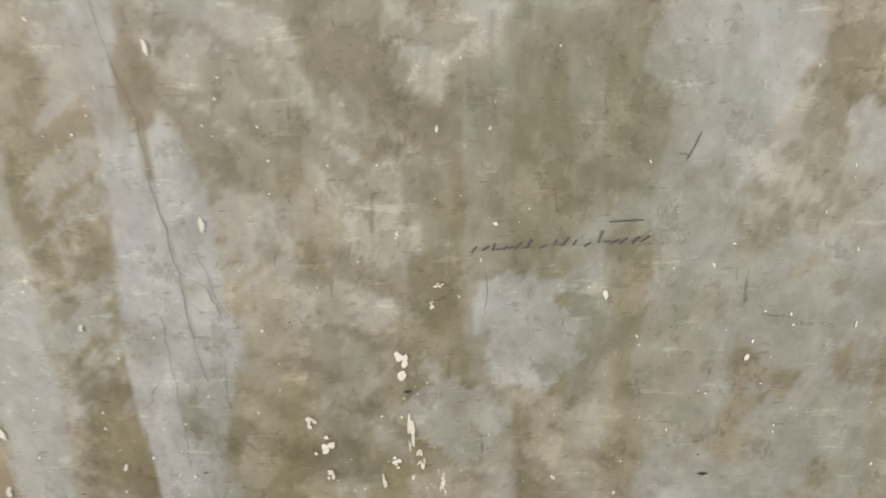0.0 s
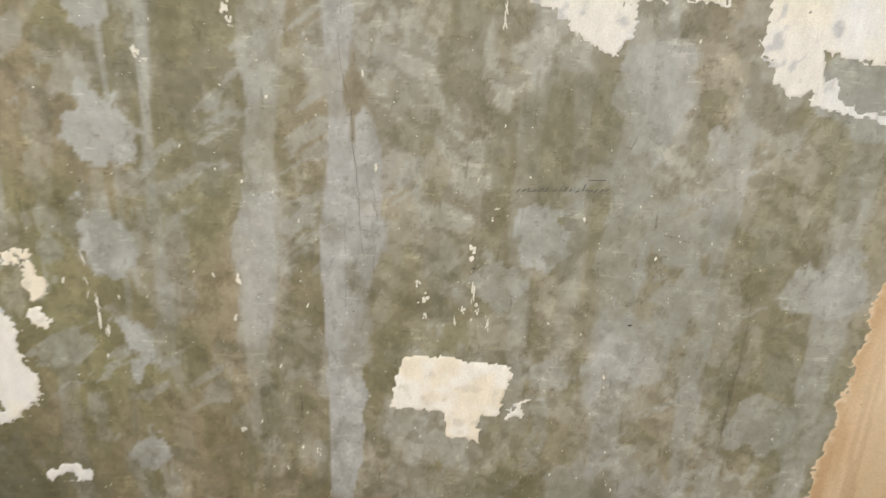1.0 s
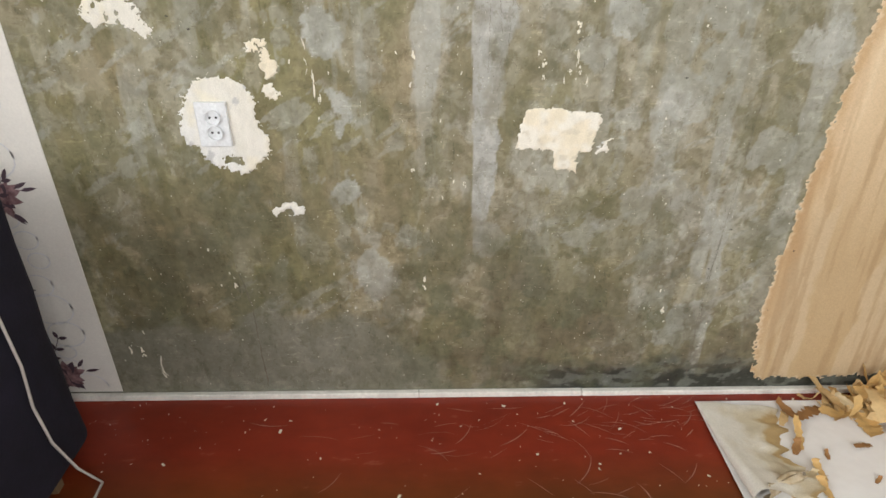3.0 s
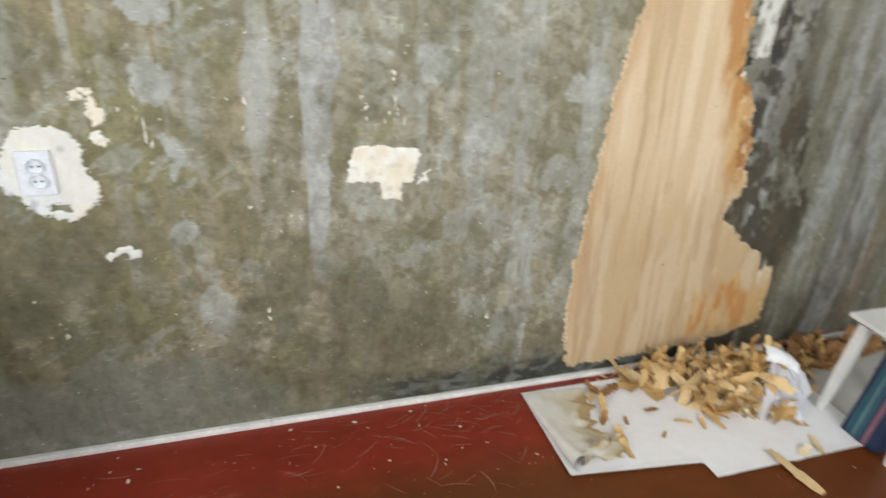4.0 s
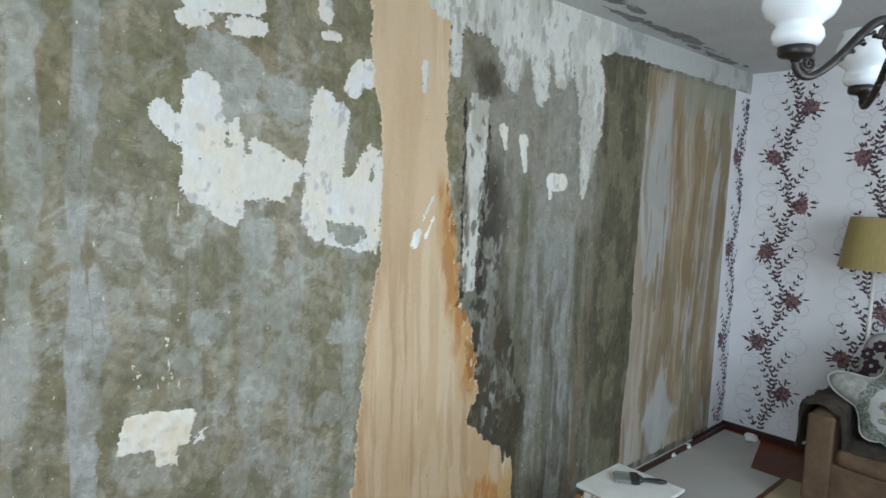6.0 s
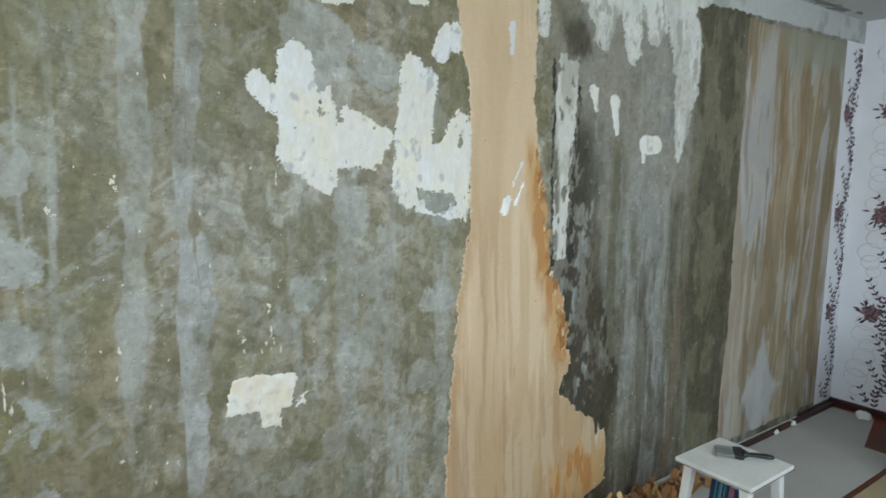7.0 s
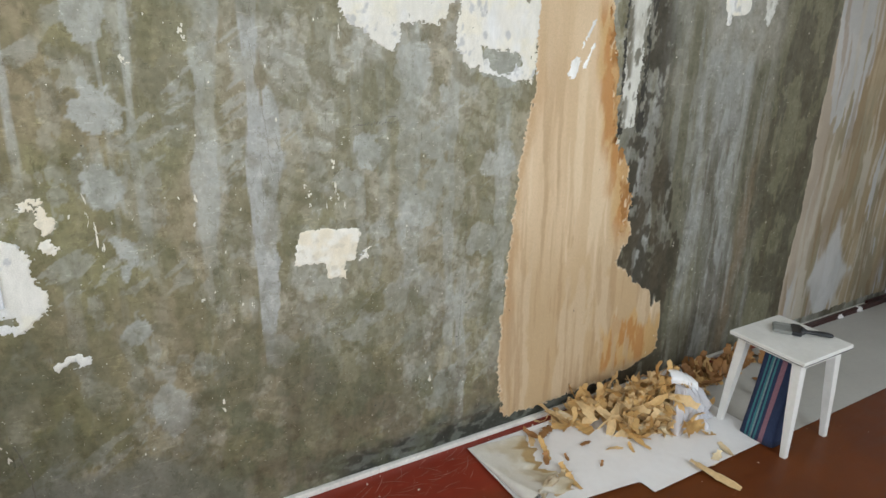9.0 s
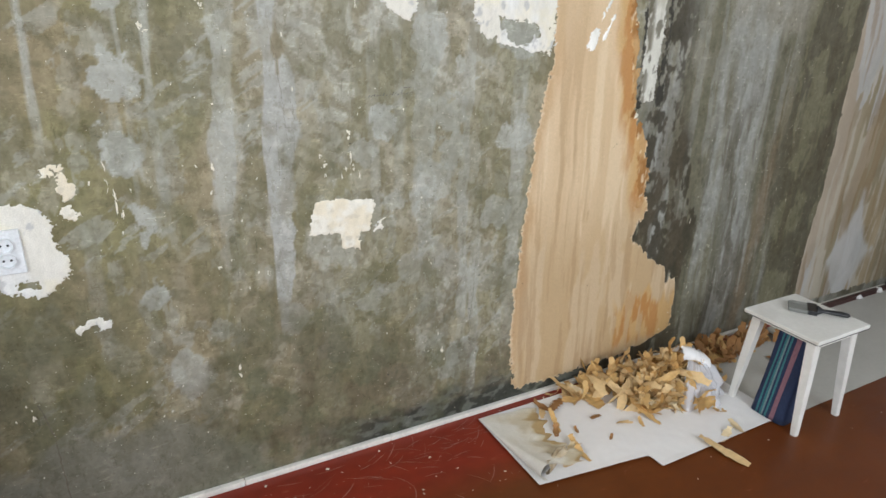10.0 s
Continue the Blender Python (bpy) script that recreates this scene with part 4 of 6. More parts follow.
# ---- marks on the bare wall ----
def scatter_flecks():
    """Cream chips of old paint left on the plaster, too many to count."""
    rnd = np.random.RandomState(7)
    spots = []
    for _ in range(2300):
        x, z = rnd.uniform(XL + 0.9, 2.6), rnd.uniform(0.05, 2.4)
        dens = fbm(np.array(x * 3.5), np.array(z * 2.5), 171, 3)
        if 0.66 < x < 1.3 or rnd.rand() > 1.6 * max(0.0, float(dens) - 0.33):
            continue
        s = 0.0007 + 0.0026 * rnd.rand() ** 4
        spots.append((x, z, s, s * rnd.uniform(0.8, 3.2), rnd.normal(0, 0.25)))
    for _ in range(2600):
        x, z = rnd.uniform(-1.45, 2.6), rnd.gamma(2.2, 0.42)
        if z < 2.3 and not 0.62 < x < 1.66:
            s = rnd.uniform(0.0005, 0.0013)
            spots.append((x, z, s, s * rnd.uniform(0.7, 2.4), rnd.normal(0, 0.4)))
    for x, z, s, t in ((-0.031, 1.223, 0.010, 0.014), (-0.131, 1.164, 0.006, 0.008), (-0.118, 1.135, 0.009, 0.009), (-0.03, 1.15, 0.0035, 0.024), (-0.045, 1.115, 0.006, 0.007), (-0.02, 1.115, 0.004, 0.012),
                       (-0.115, 1.10, 0.006, 0.007), (-0.03, 1.36, 0.003, 0.004), (0.005, 1.31, 0.005, 0.003), (-0.001, 1.29, 0.003, 0.005), (-0.06, 1.09, 0.003, 0.012), (0.0, 1.09, 0.003, 0.014),
                       (-0.459, 1.158, 0.006, 0.013), (-0.47, 1.08, 0.005, 0.012), (-0.60, 1.55, 0.006, 0.010), (-0.585, 1.54, 0.006, 0.004), (-0.45, 1.62, 0.008, 0.016), (-0.44, 1.60, 0.005, 0.009), (0.0, 1.62, 0.003, 0.022),
                       (0.333, 0.342, 0.010, 0.014), (-1.33, 0.13, 0.006, 0.05), (-1.42, 0.2, 0.006, 0.024), (-1.38, 0.19, 0.008, 0.02), (-1.03, 0.46, 0.008, 0.022), (-0.44, 0.46, 0.008, 0.024), (-0.74, 1.16, 0.004, 0.03),
                       (-0.725, 1.10, 0.005, 0.04), (-0.71, 1.05, 0.004, 0.03), (-1.10, 1.36, 0.004, 0.02), (-0.32, 0.79, 0.005, 0.01), (-0.47, 0.84, 0.010, 0.006)):
        for _ in range(6):
            k = rnd.uniform(0.2, 0.6)
            spots.append((x + rnd.normal(0, 0.45 * s), z + rnd.normal(0, 0.5 * t), s * k, t * k, rnd.normal(0, 0.3)))
    verts, faces = [], []
    for x, z, a, b, turn in spots:
        n = len(verts)
        for k in range(7):
            ang, r = 2 * math.pi * k / 7, rnd.uniform(0.55, 1.15)
            u, v = a * r * math.cos(ang), b * r * math.sin(ang)
            verts.append((x + u * math.cos(turn) - v * math.sin(turn), -0.0022, z + u * math.sin(turn) + v * math.cos(turn)))
        verts.append((x, -0.0032, z))
        faces += [(n + k, n + (k + 1) % 7, n + 7) for k in range(7)]
    tagged(grid_part("paint_flecks", verts, faces, FLECK, wall_north, smooth=False), kind="stuff")
    verts, faces = [], []
    for _ in range(150):
        x, z, a = rnd.uniform(-1.4, 2.5), rnd.uniform(0.1, 2.3), 0.0009 + 0.0018 * rnd.rand() ** 2
        b, n = a * rnd.uniform(0.5, 1.0), len(verts)
        a *= rnd.uniform(1.0, 2.6)
        verts += [(x - a, -0.0020, z), (x, -0.0024, z - b), (x + a, -0.0020, z + b * 0.5), (x - a * 0.2, -0.0024, z + b)]
        faces.append((n, n + 1, n + 2, n + 3))
    tagged(grid_part("dark_chips", verts, faces, CHIP, wall_north, smooth=False), kind="stuff")


scatter_flecks()


def curled_tip():
    """A small paper tongue curling off the torn edge."""
    verts, faces = [], []
    for i in range(9):
        t = i / 8
        for j in range(4):
            s = (j / 3 - 0.5) * 0.034 * (1 - 0.6 * t)
            verts.append((1.20 - 0.03 * math.sin(2.6 * t) + 0.4 * s, -0.004 - 0.028 * math.sin(1.9 * t), 1.232 - 0.02 * t + s + 0.012 * t * t))
    for i in range(8):
        for j in range(3):
            a = i * 4 + j
            faces.append((a, a + 1, a + 5, a + 4))
    grid_part("curled_paper_tip", verts, faces, FLECK, wall_north)


curled_tip()


def crack(points, width, seed):
    """A hairline crack as a narrow dark groove, wandering between points."""
    rnd = random.Random(seed)
    line = []
    for (x1, z1), (x2, z2) in zip(points, points[1:]):
        n = max(3, int(math.hypot(x2 - x1, z2 - z1) / 0.012))
        line += [(x1 + (x2 - x1) * k / n + rnd.gauss(0, 0.0012), z1 + (z2 - z1) * k / n) for k in range(n)]
    verts, faces = [], []
    for n, (x, z) in enumerate(line):
        w = width * rnd.uniform(0.25, 1.0)
        verts += [(x - w, -0.0019, z), (x + w, -0.0019, z)]
        if n:
            faces.append((2 * n - 2, 2 * n - 1, 2 * n + 1, 2 * n))
    grid_part("crack", verts, faces, CRACK, wall_north, smooth=False)


CRACKS = (
    (((-0.272, 1.60), (-0.262, 1.53), (-0.248, 1.47), (-0.246, 1.40), (-0.238, 1.33), (-0.235, 1.25), (-0.225, 1.20)), 0.0010),
    (((-0.238, 1.33), (-0.215, 1.315), (-0.205, 1.295), (-0.200, 1.27)), 0.0008),
    (((-0.262, 1.285), (-0.262, 1.21), (-0.262, 1.10)), 0.0008), (((-0.205, 1.15), (-0.185, 1.125), (-0.165, 1.105)), 0.0010),
    (((-0.262, 1.62), (-0.258, 1.75), (-0.252, 1.95)), 0.0008), (((-0.28, 1.21), (-0.29, 1.19), (-0.305, 1.18)), 0.0009),
    (((0.482, 1.19), (0.482, 1.03), (0.462, 0.63), (0.446, 0.42), (0.458, 0.04)), 0.0011), (((0.462, 0.62), (0.452, 0.42), (0.456, 0.25)), 0.0011),
    (((-1.015, 0.50), (-0.992, 0.38), (-0.990, 0.2), (-0.986, 0.05)), 0.0030), (((0.225, 1.42), (0.24, 1.455)), 0.0012), (((0.05, 1.33), (0.05, 1.29), (0.048, 1.275)), 0.0006),
    (((-0.25, 0.98), (-0.22, 0.99), (-0.20, 1.0)), 0.0006), (((-0.215, 1.34), (-0.20, 1.29), (-0.18, 1.26)), 0.0007))
for n, (points, width) in enumerate(CRACKS):
    crack(points, width * (0.55 if width < 0.002 else 1.0), n + 1)


def pencil_note():
    """An unreadable pencil note: slanted bars joined at foot and head, with one bar above."""
    rnd = random.Random(12)
    bm = bmesh.new()

    def bar(x1, z1, x2, z2, w):
        l = math.hypot(x2 - x1, z2 - z1)
        dx, dz = -(z2 - z1) / l * w, (x2 - x1) / l * w
        bm.faces.new([bm.verts.new((a, -0.0021, b)) for a, b in ((x1 + dx, z1 + dz), (x1 - dx, z1 - dz), (x2 - dx, z2 - dz), (x2 + dx, z2 + dz))])

    x = -0.20
    while x < 0.195:
        faint = x < 0.035
        w, z = (0.0002 if faint else 0.0009), 1.333 + (x + 0.2) * 0.035 + rnd.uniform(-0.0015, 0.0015)
        h, lean = rnd.uniform(0.003, 0.010) * (2.2 if rnd.random() < 0.15 else 1), rnd.uniform(0.001, 0.008)
        gap = rnd.uniform(0.008, 0.014) if not -0.045 < x < 0.0 else 0.03
        bar(x, z, x + lean, z + h, w)
        if rnd.random() < 0.5 and not faint:
            bar(x + lean, z + 0.001, x + gap, z + rnd.uniform(0.0, 0.003), w * 0.7)
        x += gap
    bar(0.160, 1.3662, 0.190, 1.3672, 0.0008)
    part("pencil_bars", bm, GRAPHITE, wall_north, "faint unreadable pencil note drawn as bars")


pencil_note()


# ---- printed vines of the wallpaper ----
INK = grained("vine_ink", (0.075, 0.045, 0.06), 0.6, 0.25, 12, 120, 0.0)
BURGUNDY = grained("burgundy_ink", (0.15, 0.06, 0.07), 0.6, 0.4, 60, 160, 0.0, tint=(0.36, 0.22, 0.23))
CURL = grained("grey_curl_ink", (0.65, 0.64, 0.655), 0.7, 0.1, 12, 120, 0.0)


class Print:
    """Flat printed shapes on a wall; at(u, z) gives the place of a point of the pattern."""

    def __init__(self, at, u_lo, u_hi, z_lo, z_hi):
        self.at, self.lo, self.hi = at, (u_lo, z_lo), (u_hi, z_hi)
        self.sets = {"vine_print": ([], []), "flower_print": ([], []), "curl_print": ([], [])}

    def poly(self, kind, pts, lift=0.0):
        if all(self.lo[0] < u < self.hi[0] and self.lo[1] < z < self.hi[1] for u, z in pts):
            verts, faces = self.sets[kind]
            n = len(verts)
            verts.extend(self.at(u, z, lift) for u, z in pts)
            faces.extend([(n, n + k, n + k + 1) for k in range(1, len(pts) - 1)])

    def ribbon(self, kind, pts, w):
        for (a, b), (c, d) in zip(pts, pts[1:]):
            l = math.hypot(c - a, d - b) or 1
            nx, nz = -(d - b) / l * w, (c - a) / l * w
            self.poly(kind, [(a + nx, b + nz), (a - nx, b - nz), (c - nx, d - nz), (c + nx, d + nz)])

    def leaf(self, kind, u, z, ang, length, width, lift=0.0):
        c, s = math.cos(ang), math.sin(ang)
        self.poly(kind, [(u + a * length * c - b * width * s, z + a * length * s + b * width * c) for a, b in ((0, 0), (0.35, -0.5), (0.7, -0.4), (1, 0), (0.7, 0.4), (0.35, 0.5))], lift)

    def flower(self, u, z, r, rnd):
        for k in range(23):
            ang = 2 * math.pi * (k + rnd.uniform(-0.5, 0.5)) / 23
            self.leaf("flower_print" if k % 4 else "vine_print", u, z, ang, r * rnd.uniform(0.5, 0.92), r * 0.36, 0.0002 + 0.00002 * k)
        for k in range(8):
            ang = rnd.uniform(0, 6.28)
            self.leaf("vine_print", u + r * 0.7 * math.cos(ang), z + r * 0.7 * math.sin(ang), ang + rnd.uniform(-0.6, 0.6), r * 0.55, r * 0.16, 0.0005 + 0.00002 * k)
        for side in (-1, 1):
            self.leaf("vine_print", u + side * r * 0.8, z + r * 0.25, 0.15 if side > 0 else math.pi - 0.1, r * 0.62, r * 0.15, 0.0008)

    def column(self, u0, seed, first=0.36, flip=1, grey=False):
        """One climbing vine: a bent stem, paired leaves, a flower at each bend, pale loops on both sides."""
        rnd = random.Random(seed)
        stem = lambda z: u0 + flip * 0.035 * math.cos(math.pi * (z - first) / 0.333) + 0.012 * math.sin(z * 31)
        zs = [0.03 + 0.031 * k for k in range(int((self.hi[1] - 0.03) / 0.031) + 2)]
        self.ribbon("vine_print", [(stem(z), z) for z in zs], 0.0016)
        for n, z in enumerate(zs):
            for side in (-1, 1):
                ang = math.pi / 2 - side * rnd.uniform(0.6, 1.1)
                self.leaf("vine_print", stem(z), z, ang, rnd.uniform(0.030, 0.046), 0.0165, 0.0010)
            if n % 3 == 0:
                side = 1 if (n // 3) % 2 else -1
                twig = [(stem(z) + side * 0.022 * k, z + 0.018 * k + 0.004 * k * k) for k in range(5)]
                self.ribbon("vine_print", twig, 0.0014)
                for u, v in twig[1:]:
                    for s in (-1, 1):
                        self.leaf("vine_print", u, v, math.pi / 2 - side * 0.6 + s * 0.85, 0.032, 0.0145, 0.0012)
        k = 0
        z = first
        while z > 0.2:
            z -= 0.333
            k += 1
        while z < self.hi[1]:
            self.flower(u0 + flip * (0.10 if k % 2 == 0 else -0.10), z, 0.082, rnd)
            z += 0.333
            k += 1
        z = 0.05
        while z < self.hi[1] and not grey:
            for side in (-1, 1):
                cu, r = u0 + side * rnd.uniform(0.09, 0.16), rnd.uniform(0.022, 0.062)
                self.ribbon("curl_print", [(cu + side * r * 1.2 * math.cos(a * 0.35), z + r * math.sin(a * 0.35)) for a in range(0, 20)], 0.0022)
            z += rnd.uniform(0.06, 0.10)

    def build(self, parent):
        for kind, ink in (("vine_print", INK), ("flower_print", BURGUNDY), ("curl_print", CURL)):
            verts, faces = self.sets[kind]
            if verts:
                tagged(grid_part(kind, verts, faces, ink, parent, smooth=False), kind="stuff")


east = Print(lambda u, z, lift: (XR - 0.0012 - lift, -u, z), 0.004, -YB, 0.055, H - 0.004)
for n in range(6):
    east.column(0.30 + 0.54 * n, 200 + n)
east.build(wall_east)
corner = Print(lambda u, z, lift: (u, -0.0036 - lift, z), 3.83, XR - 0.004, 0.06, 2.46)
corner.column(3.98, 230, 0.36, 1, True)
left = Print(lambda u, z, lift: (u, -0.0030 - lift, z), XL + 0.02, -1.5, 0.04, H - 0.004)
left.column(-1.76, 231, 0.10, 1)
corner.build(wall_north)
left.build(wall_north)

# ---- papers and scraps on the floor ----
SHEET = grained("white_paper", (0.82, 0.81, 0.80), 0.45, 0.02, 3, 40, 0.06, grit=0.1)
SHEET_GREY = grained("grey_paper_back", (0.47, 0.46, 0.42), 0.7, 0.06, 3, 50, 0.1, grit=0.2)
STAINED = grained("glue_stained_paper", (0.40, 0.26, 0.11), 0.75, 0.3, 22, 50, 0.3, tint=(0.70, 0.62, 0.47))
SCRAPS = [grained("torn_paper_ochre", (0.64, 0.41, 0.16), 0.6, 0.25, 9, 60, 0.3), grained("torn_paper_buff", (0.68, 0.48, 0.24), 0.75, 0.2, 9, 60, 0.3),
          grained("torn_paper_rust", (0.34, 0.17, 0.06), 0.75, 0.3, 9, 60, 0.3), grained("torn_paper_cream", (0.72, 0.58, 0.36), 0.75, 0.2, 9, 60, 0.3)]


def sheet(name, inside, x0, x1, y0, y1, material, label, z=0.004, wave=0.003, seed=0, cell=0.012):
    """A lying sheet cut to inside(x, y) > 0, with slight waves."""
    X, Y = np.meshgrid(np.arange(x0, x1 + cell, cell), np.arange(y0, y1 + cell, cell))
    f = inside(X, Y)
    keep = f > 0
    cells = keep[:-1, :-1] | keep[1:, :-1] | keep[:-1, 1:] | keep[1:, 1:]
    gy, gx = np.gradient(f, cell)
    move = np.where(keep, 0, np.clip(-f / (gx**2 + gy**2 + 1e-4), -1.4 * cell, 1.4 * cell))
    Z = z + wave * (fbm(X * 7, Y * 7, seed) + 0.3 * step(0.03, 0.0, f))
    r, c = np.nonzero(cells)
    used = np.zeros(X.shape, bool)
    for a in (0, 1):
        for b in (0, 1):
            used[r + a, c + b] = True
    ids = -np.ones(X.shape, int)
    ids[used] = np.arange(used.sum())
    P = np.stack([X + move * gx, Y + move * gy, Z], -1)[used]
    ob = grid_part(name, P, np.stack([ids[r, c], ids[r, c + 1], ids[r + 1, c + 1], ids[r + 1, c]], 1), material)
    return tagged(ob, label, "paper sheet")


def rect(X, Y, x0, x1, y0, y1):
    return np.minimum(np.minimum(X - x0, x1 - X), np.minimum(Y - y0, y1 - Y))


sheet("paper_sheet", lambda X, Y: np.minimum(rect(X, Y, 0.475, 1.66, -0.62, -0.062) + 0.0, np.where(X < 0.955, Y + 0.495 + 0.115 * (X - 0.475), 1.0)) , 0.42, 1.72, -0.68, 0.0, SHEET,
      "white wallpaper sheet spread face up on the floor", 0.004, 0.006, 301, 0.006)
sheet("paper_sheet", lambda X, Y: np.maximum(rect(X, Y, 1.60, 3.45, -0.632, -0.05), rect(X, Y, 3.3, 3.98, -0.44 + 0.26 * (X - 3.48), -0.05)) + 0.004 * (fbm(X * 15, Y * 15, 302) - 0.5), 1.5, 4.04, -0.72, 0.0, SHEET_GREY,
      "grey-white wallpaper length laid along the wall", 0.0015, 0.0022, 303)
# crumpled white bits at the far end
for px, py, s in ((3.93, -0.26, 0.055), (3.42, -0.035, 0.035), (3.2, -0.04, 0.03)):
    bm = bmesh.new()
    bmesh.ops.create_icosphere(bm, subdivisions=3, radius=s)
    for v in bm.verts:
        v.co *= 0.75 + 0.5 * abs(noise.noise(v.co * 30 + Vector((px, py, 0))))
        v.co.z = max(v.co.z * 0.6, -s * 0.35)
        v.co += Vector((px, py, s * 0.35 + 0.004))
    tagged(part("paper_ball", bm, SHEET), "small crumpled white paper by the wall", "paper scrap", "crumpled papers")


FLAP = toned("glue_stained_flap", rough=0.6, relief=0.15, vary=0.05)


def folded_flap():
    """The end of the sheet folded back on itself: white at the fold, glue-yellowed towards its torn edge, rolled open at the front."""
    nu, nv = 40, 34
    verts, faces, tone = [], [], []
    for j in range(nv + 1):
        v = j / nv
        y = -0.088 - 0.402 * v
        reach = 0.235 - 0.085 * v + 0.02 * math.sin(9 * v) + 0.014 * math.sin(31 * v) + 0.01 * math.sin(57 * v)
        r = 0.006 + 0.026 * max(0.0, (v - 0.15) / 0.85) ** 1.5
        for i in range(nu + 1):
            u = i / nu
            if u < 0.3:
                a = u / 0.3 * math.pi
                x, z = 0.474 + 0.03 * v * 0.4 + r * (1 - math.sin(a)), 0.009 + r - r * math.cos(a)
            else:
                w = (u - 0.3) / 0.7
                x = 0.474 + 0.012 * v + r + reach * w
                z = 0.009 + 2 * r * (1 - 0.8 * w) + 0.006 * math.sin(9 * w + 6 * v) * w + 0.022 * v * v * max(0.0, w - 0.55) / 0.45 + 0.0015 * math.sin(23 * v) * w
            verts.append((x, y + 0.012 * math.sin(4 * u), z))
            n = float(fbm(np.array(u * 4.0), np.array(v * 4.0), 350, 5))
            k = min(1.0, max(0.0, (u - 0.52 + 0.9 * (n - 0.5)) / 0.30))
            dark = min(1.0, max(0.0, (u - 0.88 + 0.7 * (n - 0.5)) / 0.08))
            white, stain, edge = (0.76, 0.73, 0.66), (0.62, 0.55, 0.41), (0.44, 0.31, 0.15)
            col = [p + (q - p) * k for p, q in zip(white, stain)]
            tone.append([p + (q - p) * dark for p, q in zip(col, edge)])
    for j in range(nv):
        for i in range(nu):
            a = j * (nu + 1) + i
            faces.append((a, a + 1, a + nu + 2, a + nu + 1))
    ob = grid_part("folded_paper_end", verts, faces, FLAP, tone=np.array(tone))
    tagged(ob, "folded-back paper end, white turning to yellow glue stains", "paper sheet")
    verts, faces = [], []
    nu, nv = 30, 16
    for j in range(nv + 1):
        v = j / nv
        for i in range(nu + 1):
            u = i / nu
            ang = -0.5 * math.pi + 1.75 * math.pi * u
            r = (0.032 - 0.010 * u) * (1 - 0.30 * v) + 0.004 * math.sin(7 * v + 5 * u)
            tear = 0.05 * (float(fbm(np.array(u * 14.0), np.array(2.0), 352)) - 0.3) * (0.3 + v)
            verts.append((0.525 + 0.130 * v + tear, -0.455 + 0.06 * v - r * math.cos(ang) * 0.9, 0.012 + r + r * math.sin(ang)))
    for j in range(nv):
        for i in range(nu):
            a = j * (nu + 1) + i
            faces.append((a, a + 1, a + nu + 2, a + nu + 1))
    grid_part("rolled_corner", verts, faces, STAINED, ob, "brown-stained rolled corner")


folded_flap()


def scrap_mesh(seed, long, wide, curl, twist):
    """A torn strip of paper, curled and twisted, with uneven edges."""
    rnd = random.Random(seed)
    nu, nv = 12, 4
    verts, faces, ang, x, z = [], [], rnd.uniform(-0.6, 0.2), 0.0, 0.0
    for i in range(nu + 1):
        t = i / nu
        w = wide * (0.45 + 0.55 * math.sin(math.pi * (0.10 + 0.8 * t))) * rnd.uniform(0.65, 1.25)
        tw = twist * (t - 0.5)
        for j in range(nv + 1):
            s = (j / nv - 0.5) * w + rnd.uniform(-0.002, 0.002)
            cup = 0.3 * s * s / max(wide, 0.01) + rnd.gauss(0, 0.0026)
            verts.append((x - math.sin(ang) * s * math.sin(tw), s * math.cos(tw), z + math.cos(ang) * s * math.sin(tw) + cup))
        ang += curl / nu * rnd.uniform(0.3, 1.7)
        x += math.cos(ang) * long / nu
        z += math.sin(ang) * long / nu
    lo = min(v[2] for v in verts)
    mid = sum(v[0] for v in verts) / len(verts)
    for i in range(nu):
        for j in range(nv):
            a = i * (nv + 1) + j
            faces.append((a, a + 1, a + nv + 2, a + nv + 1))
    return [(v[0] - mid, v[1], v[2] - lo) for v in verts], faces


SCRAP_DATA = []
for k in range(20):
    r = random.Random(400 + k)
    vv, ff = scrap_mesh(400 + k, r.uniform(0.10, 0.23), r.uniform(0.028, 0.066), r.uniform(-1.6, 2.2), r.uniform(-1.5, 1.5))
    ob = grid_part("scrap", vv, ff, SCRAPS[(0, 1, 0, 3, 1, 0, 2, 1)[k % 8]])
    SCRAP_DATA.append(ob.data)
    bpy.data.objects.remove(ob)


vv, ff = scrap_mesh(460, 0.21, 0.045, 0.25, 0.5)
ob = grid_part("scrap", vv, ff, SCRAPS[1])
SCRAP_DATA.append(ob.data)
bpy.data.objects.remove(ob)


